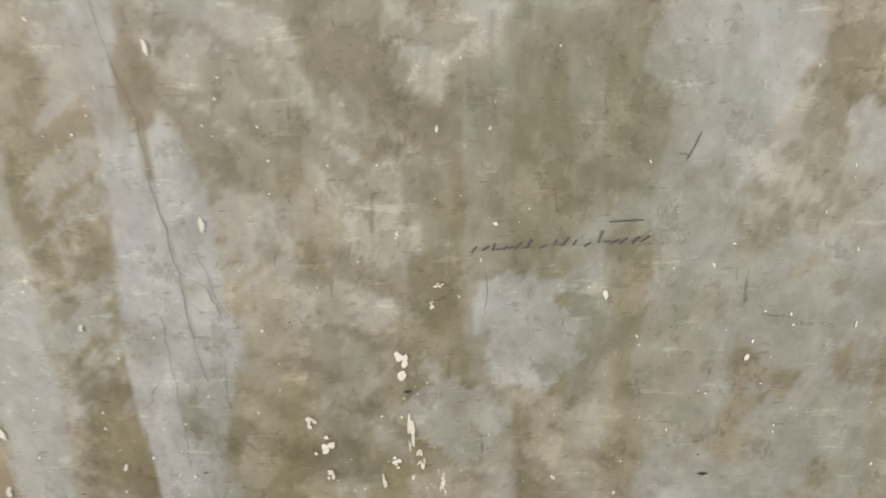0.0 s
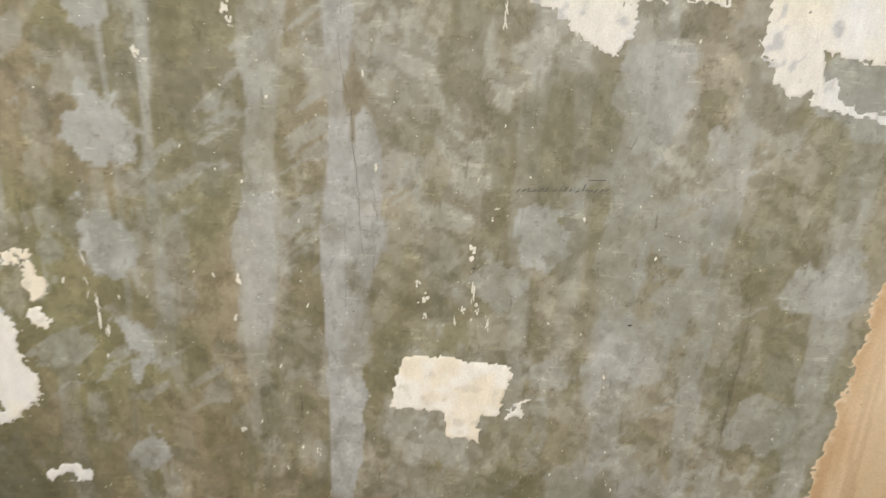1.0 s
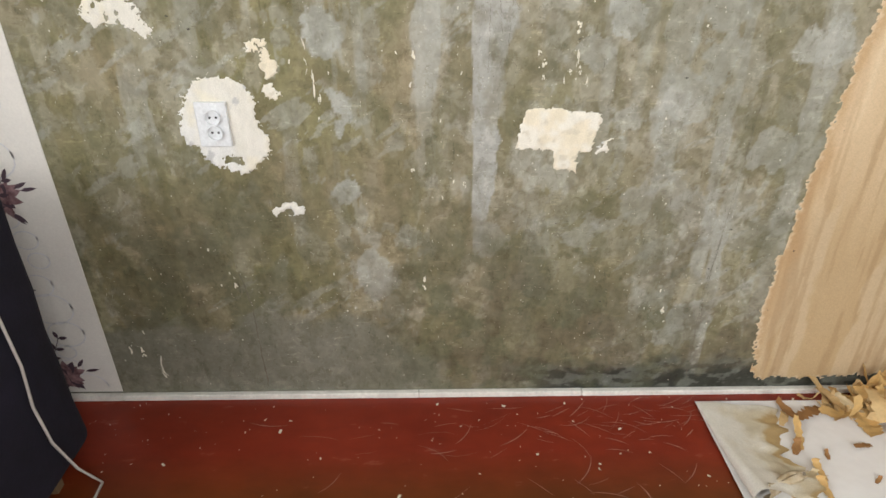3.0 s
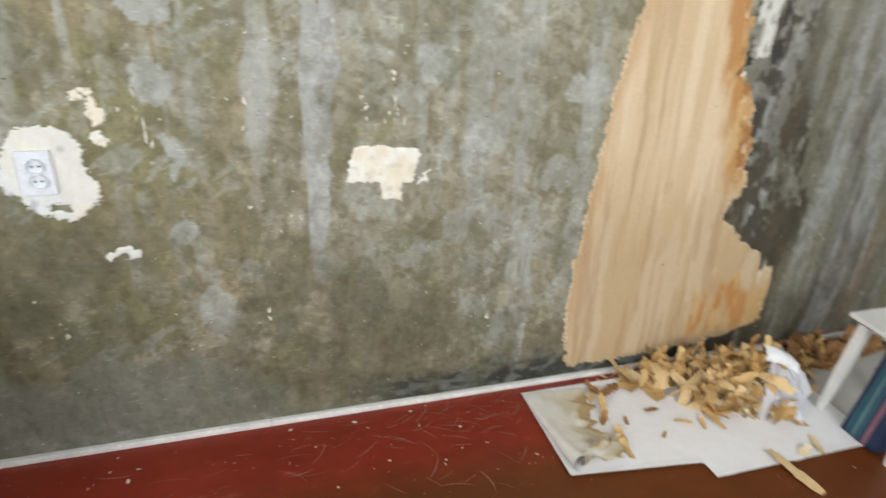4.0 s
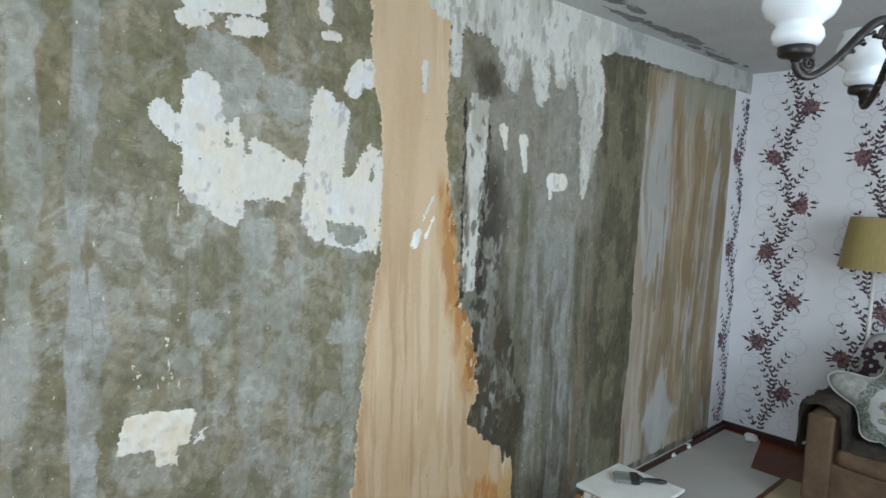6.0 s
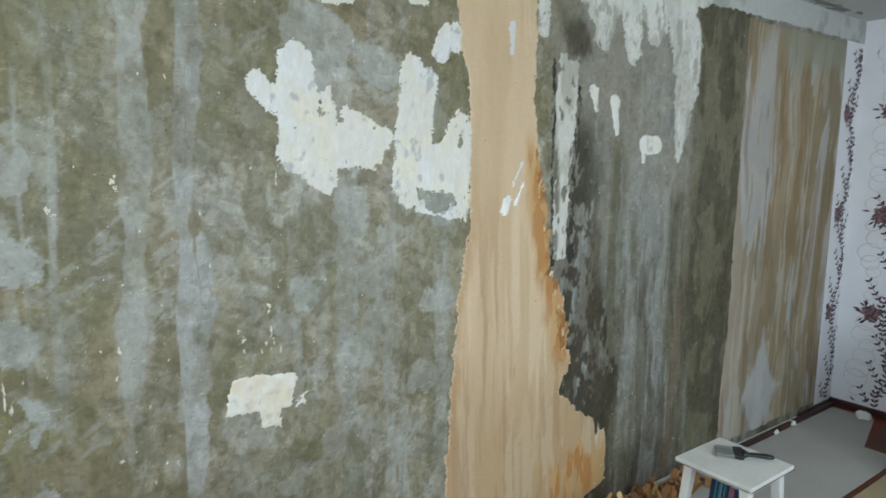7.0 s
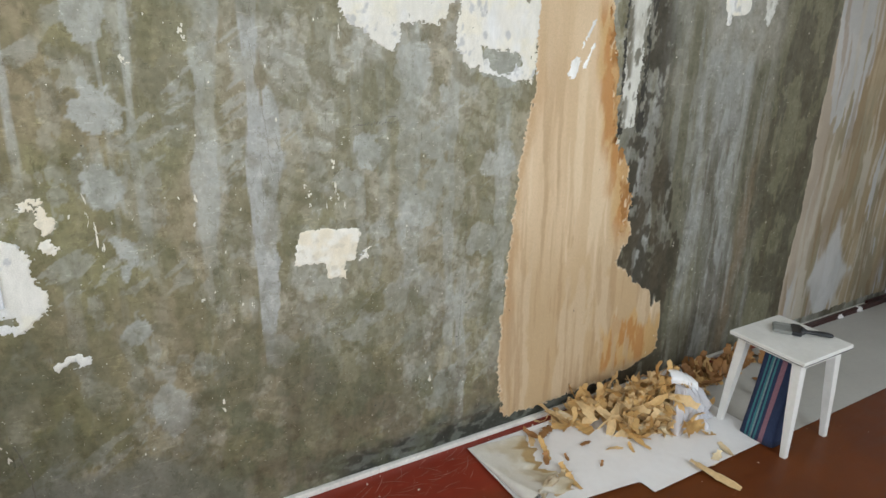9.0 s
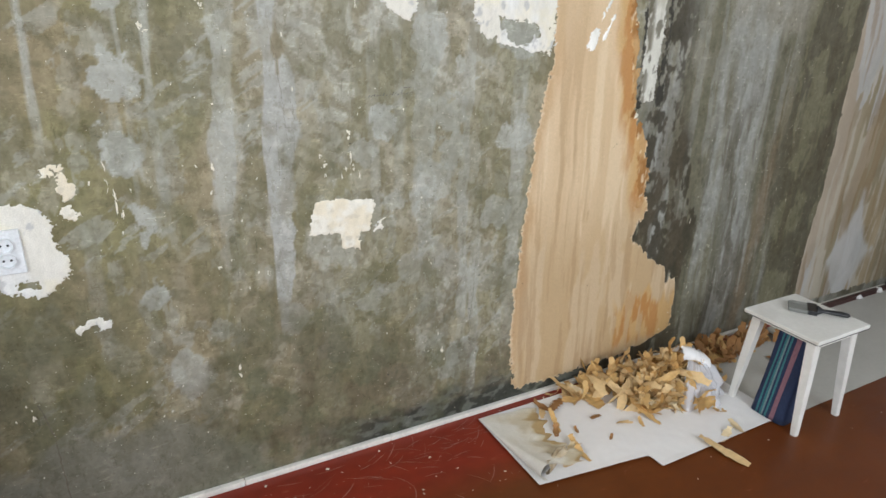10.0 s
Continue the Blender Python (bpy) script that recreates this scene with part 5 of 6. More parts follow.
def heap(name, label, humps, count, seed, pick, size, tilt):
    """A loose heap of torn strips over a low core; humps: x, y, radius x, radius y, height."""
    rnd = random.Random(seed)

    def top(x, y):
        return max(h * math.exp(-(((x - a) / b) ** 2 + ((y - c) / d) ** 2)) for a, c, b, d, h in humps)

    base = thing(name, label, "paper scraps", (humps[0][0], humps[0][1], 0))
    bx, by = humps[0][0], humps[0][1]
    xs = np.linspace(min(h[0] - 1.6 * h[2] for h in humps), max(h[0] + 1.6 * h[2] for h in humps), 60)
    ys = np.linspace(min(h[1] - 1.6 * h[3] for h in humps), min(-0.03, max(h[1] + 1.6 * h[3] for h in humps)), 40)
    X, Y = np.meshgrid(xs, ys)
    Z = np.max([0.8 * h * np.exp(-(((X - a) / b) ** 2 + ((Y - c) / d) ** 2)) for a, c, b, d, h in humps], 0) - 0.014 + 0.02 * (fbm(X * 40, Y * 40, seed) - 0.5)
    keep = Z > 0.004
    r, c = np.nonzero(keep[:-1, :-1] | keep[1:, 1:])
    faces = np.stack([r * 60 + c, r * 60 + c + 1, (r + 1) * 60 + c + 1, (r + 1) * 60 + c], 1)
    grid_part("heap_core", np.stack([X - bx, Y - by, np.maximum(Z, 0.003)], -1).reshape(-1, 3), faces, SCRAPS[0], base, smooth=False)
    for _ in range(count):
        hump = rnd.choices(humps, [q[2] * q[3] * (0.5 + 6 * q[4]) for q in humps])[0]
        x, y = rnd.gauss(hump[0], hump[2] * 0.62), rnd.gauss(hump[1], hump[3] * 0.62)
        y = min(y, -0.05)
        ob = new("scrap", SCRAP_DATA[rnd.choice(pick)])
        ob.parent = base
        s = rnd.uniform(*size)
        ob.matrix_basis = pose(x - bx, y - by, max(0.006, top(x, y) * rnd.uniform(0.7, 1.02) - 0.012), rnd.gauss(0, tilt), rnd.gauss(0, tilt), rnd.uniform(0, 360)) @ Matrix.Scale(s, 4)
    return base


heap("scrap_heap", "heap of torn ochre wallpaper strips by the wall", [(1.40, -0.23, 0.13, 0.10, 0.17), (1.25, -0.20, 0.12, 0.10, 0.10), (1.05, -0.11, 0.16, 0.06, 0.05), (1.2, -0.30, 0.10, 0.07, 0.05), (1.36, -0.36, 0.10, 0.07, 0.05)], 300, 21, (0, 1, 2, 3, 4, 5, 7, 8, 9, 10, 11, 13, 15, 16), (0.5, 1.0), 24)
heap("scrap_heap", "low spread of brown torn paper strips", [(1.80, -0.13, 0.16, 0.07, 0.05), (2.08, -0.10, 0.14, 0.05, 0.03), (1.66, -0.18, 0.10, 0.07, 0.05)], 110, 22, (0, 6, 14, 6, 14, 5, 6, 14), (0.5, 0.95), 14)

LOOSE = ((0.69, -0.40, 40, 3, 0.8), (0.72, -0.43, 100, 8, 0.7), (0.66, -0.45, 10, 1, 0.6), (0.75, -0.22, 75, 2, 0.7), (0.73, -0.16, 55, 9, 0.6), (1.24, -0.665, -74, 20, 1.0), (1.33, -0.60, 20, 3, 0.9), (1.42, -0.58, 70, 11, 0.8), (0.83, -0.13, 30, 6, 0.9), (0.76, -0.10, 120, 14, 0.8), (0.93, -0.27, 10, 6, 0.45), (0.80, -0.30, 80, 14, 0.35), (1.0, -0.36, 140, 9, 0.4),
         (0.90, -0.40, 40, 14, 0.3), (1.08, -0.38, 70, 0, 0.5), (0.72, -0.27, 60, 14, 0.6), (0.74, -0.36, 100, 8, 0.6), (1.0, -0.18, 85, 5, 1.1), (0.9, -0.10, 15, 4, 0.9), (1.13, -0.34, 100, 2, 1.0), (2.2, -0.25, 30, 14, 0.7), (2.05, -0.3, 80, 6, 0.6))
for x, y, turn, k, s in LOOSE:
    ob = new("paper_scrap", SCRAP_DATA[k])
    ob.matrix_basis = pose(x, y, 0.007 if y > -0.6 else 0.001, 0, 0, turn) @ Matrix.Diagonal((s, s, s * 0.45, 1))
    tagged(ob, "torn curled strip of old ochre wallpaper", "paper scrap", "loose scraps on the floor")


def build_bag():
    """A thin translucent bag slumped against the heap, its white top folded over."""
    m, nodes, links, bsdf = mat_base("thin_white_plastic")
    n = add_noise(nodes, links, 16, 3)
    bsdf.inputs["Base Color"].default_value = (0.80, 0.80, 0.84, 1)
    bsdf.inputs["Roughness"].default_value, bsdf.inputs["Alpha"].default_value = 0.25, 0.62
    bump(nodes, links, bsdf, [(n.outputs["Fac"], 0.3)], 0.004)
    base = thing("plastic_bag", "crumpled translucent white plastic bag beside the paper heap", "plastic bag", (1.44, -0.31, 0.004))

    def fold(u, v, seed):
        a, b = np.array(u), np.array(v)
        return float(np.abs(fbm(a * 5, b * 2.2, seed, 3) - 0.5) * 2 - 0.35)

    nu, nv = 64, 34
    verts, faces = [], []
    for j in range(nv + 1):
        v = j / nv
        for i in range(nu + 1):
            u = i / nu
            ang = math.radians(-150 + 200 * u)
            r = (0.035 + 0.095 * v**0.7) * (1 + 0.55 * fold(u * 2 + 0.4 * v, v, 361)) + 0.02 * max(0.0, v - 0.8) / 0.2 * math.sin(23 * u)
            z = 0.185 * (1 - v**1.25) + 0.028 * fold(u * 2 + 5, v * 2, 362) * (1 - v)
            verts.append((0.03 * (1 - v) + r * 1.1 * math.cos(ang), r * 1.05 * math.sin(ang) + 0.05 * (1 - v), max(z, 0.004)))
    for j in range(nv):
        for i in range(nu):
            a = j * (nu + 1) + i
            faces.append((a, a + 1, a + nu + 2, a + nu + 1))
    grid_part("bag_body", verts, faces, m, base)
    verts, faces = [], []
    for j in range(13):
        v = j / 12
        for i in range(25):
            u = i / 24
            ang = math.radians(-20 + 235 * v)
            r = 0.030 + 0.008 * fold(u * 2, v, 363)
            verts.append((-0.045 + 0.125 * u + 0.012 * math.sin(5 * v), 0.055 - 0.055 * u + r * 1.2 * math.cos(ang), 0.190 - 0.055 * u * u + r * math.sin(ang) + 0.010 * fold(u * 3, v * 3, 364)))
    for j in range(12):
        for i in range(24):
            a = j * 25 + i
            faces.append((a, a + 1, a + 26, a + 25))
    grid_part("folded_top", verts, faces, SHEET, base, "white folded top")
    return base


build_bag()


def crumbs():
    """Plaster dust and crumbs on the paint, too many to count."""
    rnd = np.random.RandomState(31)
    verts, faces = [], []
    for _ in range(300):
        x, y = rnd.uniform(-1.6, 2.6), -0.03 - rnd.gamma(1.3, 0.22)
        if y < -2.5:
            continue
        a, n = 0.0010 + 0.0045 * rnd.rand() ** 5, len(verts)
        b, turn = a * rnd.uniform(0.6, 2.4), rnd.uniform(0, 3.14)
        for u, v, w in ((-b, -a, 0.0003), (b, -a * 0.6, 0.0003), (b * 0.7, a, 0.0003), (-b * 0.8, a * 0.8, 0.0003), (0, 0, a * 0.8)):
            verts.append((x + u * math.cos(turn) - v * math.sin(turn), y + u * math.sin(turn) + v * math.cos(turn), w))
        faces += [(n + k, n + (k + 1) % 4, n + 4) for k in range(4)]
    tagged(grid_part("plaster_crumbs", verts, faces, FLECK, smooth=False), "pale plaster crumbs strewn over the floor", "debris", kind="stuff")


crumbs()


def scuffs():
    """Dry dust scuffs dragged over the paint near the wall."""
    rnd = random.Random(33)
    dust = grained("dust_scuff", (0.33, 0.17, 0.13), 0.8, 0.3, 30, 120, 0.1)
    verts, faces = [], []
    for _ in range(110):
        x, y, ang, bend = rnd.gauss(0.15, 0.45), -0.06 - abs(rnd.gauss(0, 0.17)), rnd.uniform(-0.7, 0.7), rnd.uniform(-9, 9)
        w, n = rnd.uniform(0.0004, 0.0016), rnd.randint(5, 12)
        for k in range(n):
            ang += bend * 0.012
            x, y = x + 0.012 * math.cos(ang), min(y + 0.012 * math.sin(ang), -0.03)
            ww = w * math.sin(math.pi * (k + 0.5) / n)
            verts += [(x - ww * math.sin(ang), y + ww * math.cos(ang), 0.0006), (x + ww * math.sin(ang), y - ww * math.cos(ang), 0.0006)]
            if k:
                m = len(verts)
                faces.append((m - 4, m - 3, m - 1, m - 2))
    tagged(grid_part("dust_scuffs", verts, faces, dust, floor, smooth=False), kind="stuff")


scuffs()


# ---- striped cloth under the stool ----
def cloth_material():
    m, nodes, links, bsdf = mat_base("striped_woven_cloth")
    co = nodes.new("ShaderNodeTexCoord")
    xyz = nodes.new("ShaderNodeSeparateXYZ")
    links.new(co.outputs["Object"], xyz.inputs[0])
    rng = nodes.new("ShaderNodeMapRange")
    rng.inputs["From Min"].default_value, rng.inputs["From Max"].default_value = -0.085, 0.085
    links.new(xyz.outputs["Y"], rng.inputs["Value"])
    navy, teal, pink, pale = (0.018, 0.03, 0.075), (0.04, 0.17, 0.19), (0.24, 0.12, 0.15), (0.16, 0.25, 0.26)
    r = ramp(nodes, links, rng.outputs[0], [(0.0, navy), (0.24, navy), (0.27, pink), (0.36, pink), (0.39, navy), (0.47, teal), (0.52, navy), (0.57, pale), (0.61, teal), (0.66, navy), (0.71, teal), (0.76, navy), (1.0, navy)])
    r.color_ramp.interpolation = "CONSTANT"
    n = add_noise(nodes, links, 260, 3, (1, 1, 0.3))
    g = ramp(nodes, links, n.outputs["Fac"], [(0.3, (0.7, 0.7, 0.7)), (0.7, (1.2, 1.2, 1.2))])
    links.new(mix(nodes, links, r.outputs[0], g.outputs[0], 0.8, "MULTIPLY"), bsdf.inputs["Base Color"])
    bsdf.inputs["Roughness"].default_value = 0.9
    bump(nodes, links, bsdf, [(n.outputs["Fac"], 0.5)], 0.003)
    return m


def build_cloth():
    bm = bmesh.new()
    rows = []
    for k in range(13):
        t = k / 12
        z = 0.005 + 0.385 * t
        x0, y0, y1 = -0.035 + 0.075 * t, -0.082 + 0.014 * t + 0.004 * math.sin(8 * t), 0.072 - 0.004 * t
        deep = 0.085 - 0.03 * t + 0.006 * math.sin(9 * t)
        ring = []
        for j in range(28):
            a = 2 * math.pi * j / 28
            ca, sa = math.cos(a), math.sin(a)
            u = math.copysign(abs(ca) ** 0.35, ca)
            v = math.copysign(abs(sa) ** 0.35, sa)
            ring.append(bm.verts.new((x0 + deep / 2 + u * deep / 2 + 0.003 * math.sin(5 * v + 6 * t), (y0 + y1) / 2 + v * (y1 - y0) / 2, z)))
        rows.append(ring)
    for a, b in zip(rows, rows[1:]):
        for j in range(28):
            bm.faces.new((a[j], a[(j + 1) % 28], b[(j + 1) % 28], b[j]))
    bm.faces.new(rows[0]), bm.faces.new(rows[-1])
    ob = part("striped_cloth", bm, cloth_material(), smooth=True)
    ob.matrix_basis = pose(1.625, -0.585, 0.002)
    tagged(ob, "folded navy, teal and pink striped woven cloth under the stool", "cloth")


build_cloth()

# ---- armchair corner ----
MAT = grained("beige_mat", (0.42, 0.34, 0.20), 0.9, 0.12, 4, 140, 0.4)
BROWN = grained("brown_velour", (0.125, 0.078, 0.042), 0.9, 0.3, 7, 120, 0.5, tint=(0.18, 0.115, 0.065))
FUR = grained("dark_brown_plush", (0.035, 0.027, 0.019), 0.95, 0.5, 14, 160, 1.0, tint=(0.10, 0.076, 0.052), distance=0.012)
CREAM = grained("cream_cotton", (0.44, 0.44, 0.41), 0.9, 0.1, 8, 140, 0.3)
PLUM = grained("plum_print", (0.05, 0.025, 0.035), 0.9, 0.3, 12, 140, 0.1)
SAGE = grained("sage_print", (0.07, 0.085, 0.065), 0.9, 0.5, 70, 200, 0.1, tint=(0.36, 0.38, 0.33))
WOODLEG = grained("dark_wood", (0.06, 0.03, 0.018), 0.45, 0.3, 6, 60, 0.2)

mat_floor = tagged(part("floor_mat", boxes((2.68, 3.47, -2.3, -0.665, 0.001, 0.009), bevel=0.003), MAT), "thin beige floor mat under the armchair", "mat")


def soft_box(bm, x0, x1, y0, y1, z0, z1, round_=0.05, seed=0, wob=0.008):
    """A padded block: bevelled, with slight bulges."""
    bm2 = bmesh.new()
    box(bm2, x0, x1, y0, y1, z0, z1)
    bmesh.ops.bevel(bm2, geom=list(bm2.edges), offset=round_, segments=5, affect="EDGES", profile=0.5)
    bmesh.ops.subdivide_edges(bm2, edges=[e for e in bm2.edges if e.calc_length() > 0.12], cuts=5, use_grid_fill=True)
    for v in bm2.verts:
        d = noise.noise(v.co * 6 + Vector((seed, 0, 0)))
        v.co += wob * d * Vector((1, 1, 1))
    me = bpy.data.meshes.new("tmp")
    bm2.to_mesh(me)
    bm2.free()
    bm.from_mesh(me)
    bpy.data.meshes.remove(me)


def soft(name, dims, material, parent, round_=0.05, seed=0, label="", wob=0.008):
    bm = bmesh.new()
    soft_box(bm, *dims, round_, seed, wob)
    return part(name, bm, material, parent, label, smooth=True)


def build_armchair():
    base = thing("armchair", "brown velour armchair with dark plush throw on a beige mat", "armchair", (3.45, -1.27, 0.0))
    soft("body", (-0.37, 0.36, -0.30, 0.30, 0.07, 0.33), BROWN, base, 0.03, 1)
    soft("seat_cushion", (-0.385, 0.20, -0.275, 0.275, 0.315, 0.42), BROWN, base, 0.045, 2)
    soft("backrest", (0.17, 0.40, -0.33, 0.33, 0.30, 0.93), BROWN, base, 0.07, 3)
    for side, n in ((1, 4), (-1, 5)):
        y0, y1 = (0.275, 0.43) if side > 0 else (-0.43, -0.275)
        arm = soft("armrest", (-0.36, 0.38, y0, y1, 0.07, 0.60), BROWN, base, 0.06, n)
        soft("arm_front", (-0.385, -0.345, y0 + 0.012, y1 - 0.012, 0.09, 0.58), BROWN, arm, 0.016, n + 3, wob=0.003)
    for x in (-0.33, 0.33):
        for y in (-0.37, 0.37):
            bm = bmesh.new()
            lathe(bm, [(0.02, 0.009 if x < 0 else 0.0), (0.026, 0.04), (0.028, 0.078)], 14, pose(x, y, 0))
            part("foot", bm, WOODLEG, base)
    return base


build_armchair()


def build_throw():
    """A plush throw over the seat and the near arm, hanging in folds."""
    nu, nv = 60, 46
    verts, faces = [], []
    for j in range(nv + 1):
        x = 3.10 + 0.52 * j / nv
        for i in range(nu + 1):
            s = 1.25 * i / nu
            # path across the chair: up the outside of the arm, over it, down to the seat, along it
            if s < 0.28:
                y, z = -0.815, 0.36 + s * 0.9
            elif s < 0.47:
                a = (s - 0.28) / 0.19
                y, z = -0.815 - 0.19 * a, 0.612 + 0.03 * math.sin(math.pi * a)
            elif s < 0.63:
                a = (s - 0.47) / 0.16
                y, z = -1.005 - 0.02 * a, 0.612 - 0.17 * a
            else:
                y, z = -1.025 - (s - 0.63) * 0.82, 0.44
            f = fbm(np.array(x * 14 + s * 3), np.array(s * 9), 340, 3) - 0.5
            lift = 0.012 + 0.03 * float(f)
            drop = 0.0
            if j < 6 and s > 0.3:
                drop = 0.030 * (1 - j / 6)
            verts.append((x + 0.04 * float(f) - 0.02, y + (lift if s < 0.3 else 0.25 * float(f) * 0.1), z + (lift if s >= 0.28 else 0) - drop))
    for j in range(nv):
        for i in range(nu):
            a = j * (nu + 1) + i
            faces.append((a, a + 1, a + nu + 2, a + nu + 1))
    tagged(grid_part("throw_blanket", verts, faces, FUR), "dark brown plush throw draped over the armchair seat and arm", "blanket")


build_throw()


def cushion_mesh(bm, outline, thick, rings=12, n=72):
    """A stuffed cushion from an outline r(angle), flat in its own xy plane."""
    for side in (1, -1):
        last = None
        centre = bm.verts.new((0, 0, side * thick))
        for k in range(1, rings + 1):
            t = k / rings
            ring = []
            for a in range(n):
                ang = 2 * math.pi * a / n
                r = outline(ang) * t
                ring.append(bm.verts.new((r * math.cos(ang), r * math.sin(ang), side * thick * max(0.0, 1 - t**2.6) ** 0.8)))
            for a in range(n):
                if last:
                    bm.faces.new((last[a], ring[a], ring[(a + 1) % n], last[(a + 1) % n]))
                else:
                    bm.faces.new((centre, ring[a], ring[(a + 1) % n]))
            last = ring
    bmesh.ops.remove_doubles(bm, verts=bm.verts, dist=0.0004)


def surf(outline, thick, x, y):
    ang = math.atan2(y, x)
    t = min(1.0, math.hypot(x, y) / outline(ang))
    return thick * max(0.0, 1 - t**2.6) ** 0.8


def decal(bm, outline, thick, shape, cx, cy, lift, n=40, rings=5, inner=0.0):
    """A flat print that follows the cushion's face; shape(angle) is its radius."""
    last = None
    for k in range(rings + 1):
        t = inner + (1 - inner) * k / rings
        ring = []
        for a in range(n):
            ang = 2 * math.pi * a / n
            x, y = cx + shape(ang) * t * math.cos(ang), cy + shape(ang) * t * math.sin(ang)
            ring.append(bm.verts.new((x, y, surf(outline, thick, x, y) + lift)))
        if last:
            for a in range(n):
                bm.faces.new((last[a], ring[a], ring[(a + 1) % n], last[(a + 1) % n]))
        last = ring


def facing(place, toward, spin=0.0):
    """A pose whose z axis looks toward a point and whose y axis is up."""
    return Matrix.Translation(place) @ (Vector(place) - Vector(toward)).to_track_quat("-Z", "Y").to_matrix().to_4x4() @ pose(0, 0, 0, 0, 0, spin)


def build_cushions():
    thick = 0.085
    square = lambda a: 0.25 / max(abs(math.cos(a)) ** 6 + abs(math.sin(a)) ** 6, 1e-6) ** (1 / 6)
    m = facing((3.52, -1.26, 0.735), (1.2, -1.35, 1.75), 0)
    bm = bmesh.new()
    wide = lambda a: square(a) * (1.0 + 0.22 * abs(math.cos(a)))
    cushion_mesh(bm, wide, thick)
    pillow = part("pillow", bm, CREAM, smooth=True)
    pillow.matrix_basis = m
    tagged(pillow, "cream pillow with plum flower print leaning on the armchair back", "pillow")
    rnd = random.Random(6)
    n = 0
    for cx, cy, r in ((0.10, 0.10, 0.085), (-0.13, 0.14, 0.055), (-0.235, 0.06, 0.05), (-0.03, 0.185, 0.045), (0.235, 0.165, 0.05), (0.24, -0.02, 0.06), (-0.22, -0.07, 0.05), (-0.06, 0.03, 0.045), (-0.21, 0.18, 0.04), (0.06, -0.08, 0.05), (0.17, -0.16, 0.05), (-0.10, -0.14, 0.06), (-0.14, 0.205, 0.05), (0.03, 0.20, 0.04), (0.16, 0.20, 0.055), (-0.265, 0.13, 0.04), (-0.27, -0.01, 0.045), (0.26, 0.08, 0.05), (-0.15, 0.045, 0.035)):
        bm = bmesh.new()
        decal(bm, wide, thick, lambda a, r=r: r * (0.74 + 0.26 * abs(math.cos(3.5 * a)) ** 0.7), cx, cy, 0.002 + 0.0003 * n)
        flower = part("flower_print", bm, PLUM, pillow)
        bm = bmesh.new()
        decal(bm, wide, thick, lambda a, r=r: r * 0.22, cx, cy, 0.0025 + 0.0003 * n, 18, 2)
        part("flower_eye", bm, CREAM, flower)
        n += 1
    star = lambda a: 0.182 + 0.165 * max(0.0, math.cos(2.5 * (a - math.pi / 2)) ** 2) ** 1.5 * (1.0 if math.sin(a) > -0.3 else 0.28)
    thick2 = 0.075
    bm = bmesh.new()
    cushion_mesh(bm, star, thick2, 12, 100)
    cushion = part("star_cushion", bm, grained("tapestry", (0.36, 0.36, 0.32), 0.9, 0.3, 22, 140, 0.3, tint=(0.50, 0.49, 0.45)), smooth=True)
    cushion.matrix_basis = facing((3.29, -1.21, 0.655), (0.6, -1.7, 1.75), 0)
    tagged(cushion, "star-shaped cream cushion with a round grey-green print", "cushion")
    bm = bmesh.new()
    decal(bm, star, thick2, lambda a: 0.180 * (1 + 0.03 * math.sin(14 * a) + 0.16 * max(0.0, math.sin(a)) ** 4), 0.0, -0.03, 0.002, 60, 8, 0.70)
    part("ring_print", bm, SAGE, cushion)
    bm = bmesh.new()
    decal(bm, star, thick2, lambda a: 0.130, 0.0, -0.032, 0.0015, 48, 5)
    part("disc_print", bm, CREAM, cushion)
    bm = bmesh.new()
    decal(bm, star, thick2, lambda a: 0.058 * (1 + 0.2 * math.cos(2 * a) + 0.16 * math.sin(5 * a)), -0.005, -0.02, 0.003, 30, 3)
    part("oval_print", bm, grained("tan_print", (0.20, 0.17, 0.10), 0.9, 0.4, 45, 120, 0.0, tint=(0.40, 0.36, 0.27)), cushion)
    bm = bmesh.new()
    n_edge = 100
    tube(bm, [(star(2 * math.pi * k / n_edge) * math.cos(2 * math.pi * k / n_edge), star(2 * math.pi * k / n_edge) * math.sin(2 * math.pi * k / n_edge), 0.0) for k in range(n_edge + 1)], 0.006, 6)
    part("piping", bm, CREAM, cushion, "cream piping round the edge", smooth=True)
    for cx, cy, r in ((0.03, -0.10, 0.028), (0.0, 0.035, 0.012), (-0.06, -0.02, 0.016), (0.05, -0.02, 0.014), (-0.055, -0.09, 0.02)):
        bm = bmesh.new()
        decal(bm, star, thick2, lambda a, r=r: r * (1 + 0.3 * math.cos(2 * a)), cx, cy, 0.004, 16, 2)
        part("spot_print", bm, SAGE, cushion)


build_cushions()


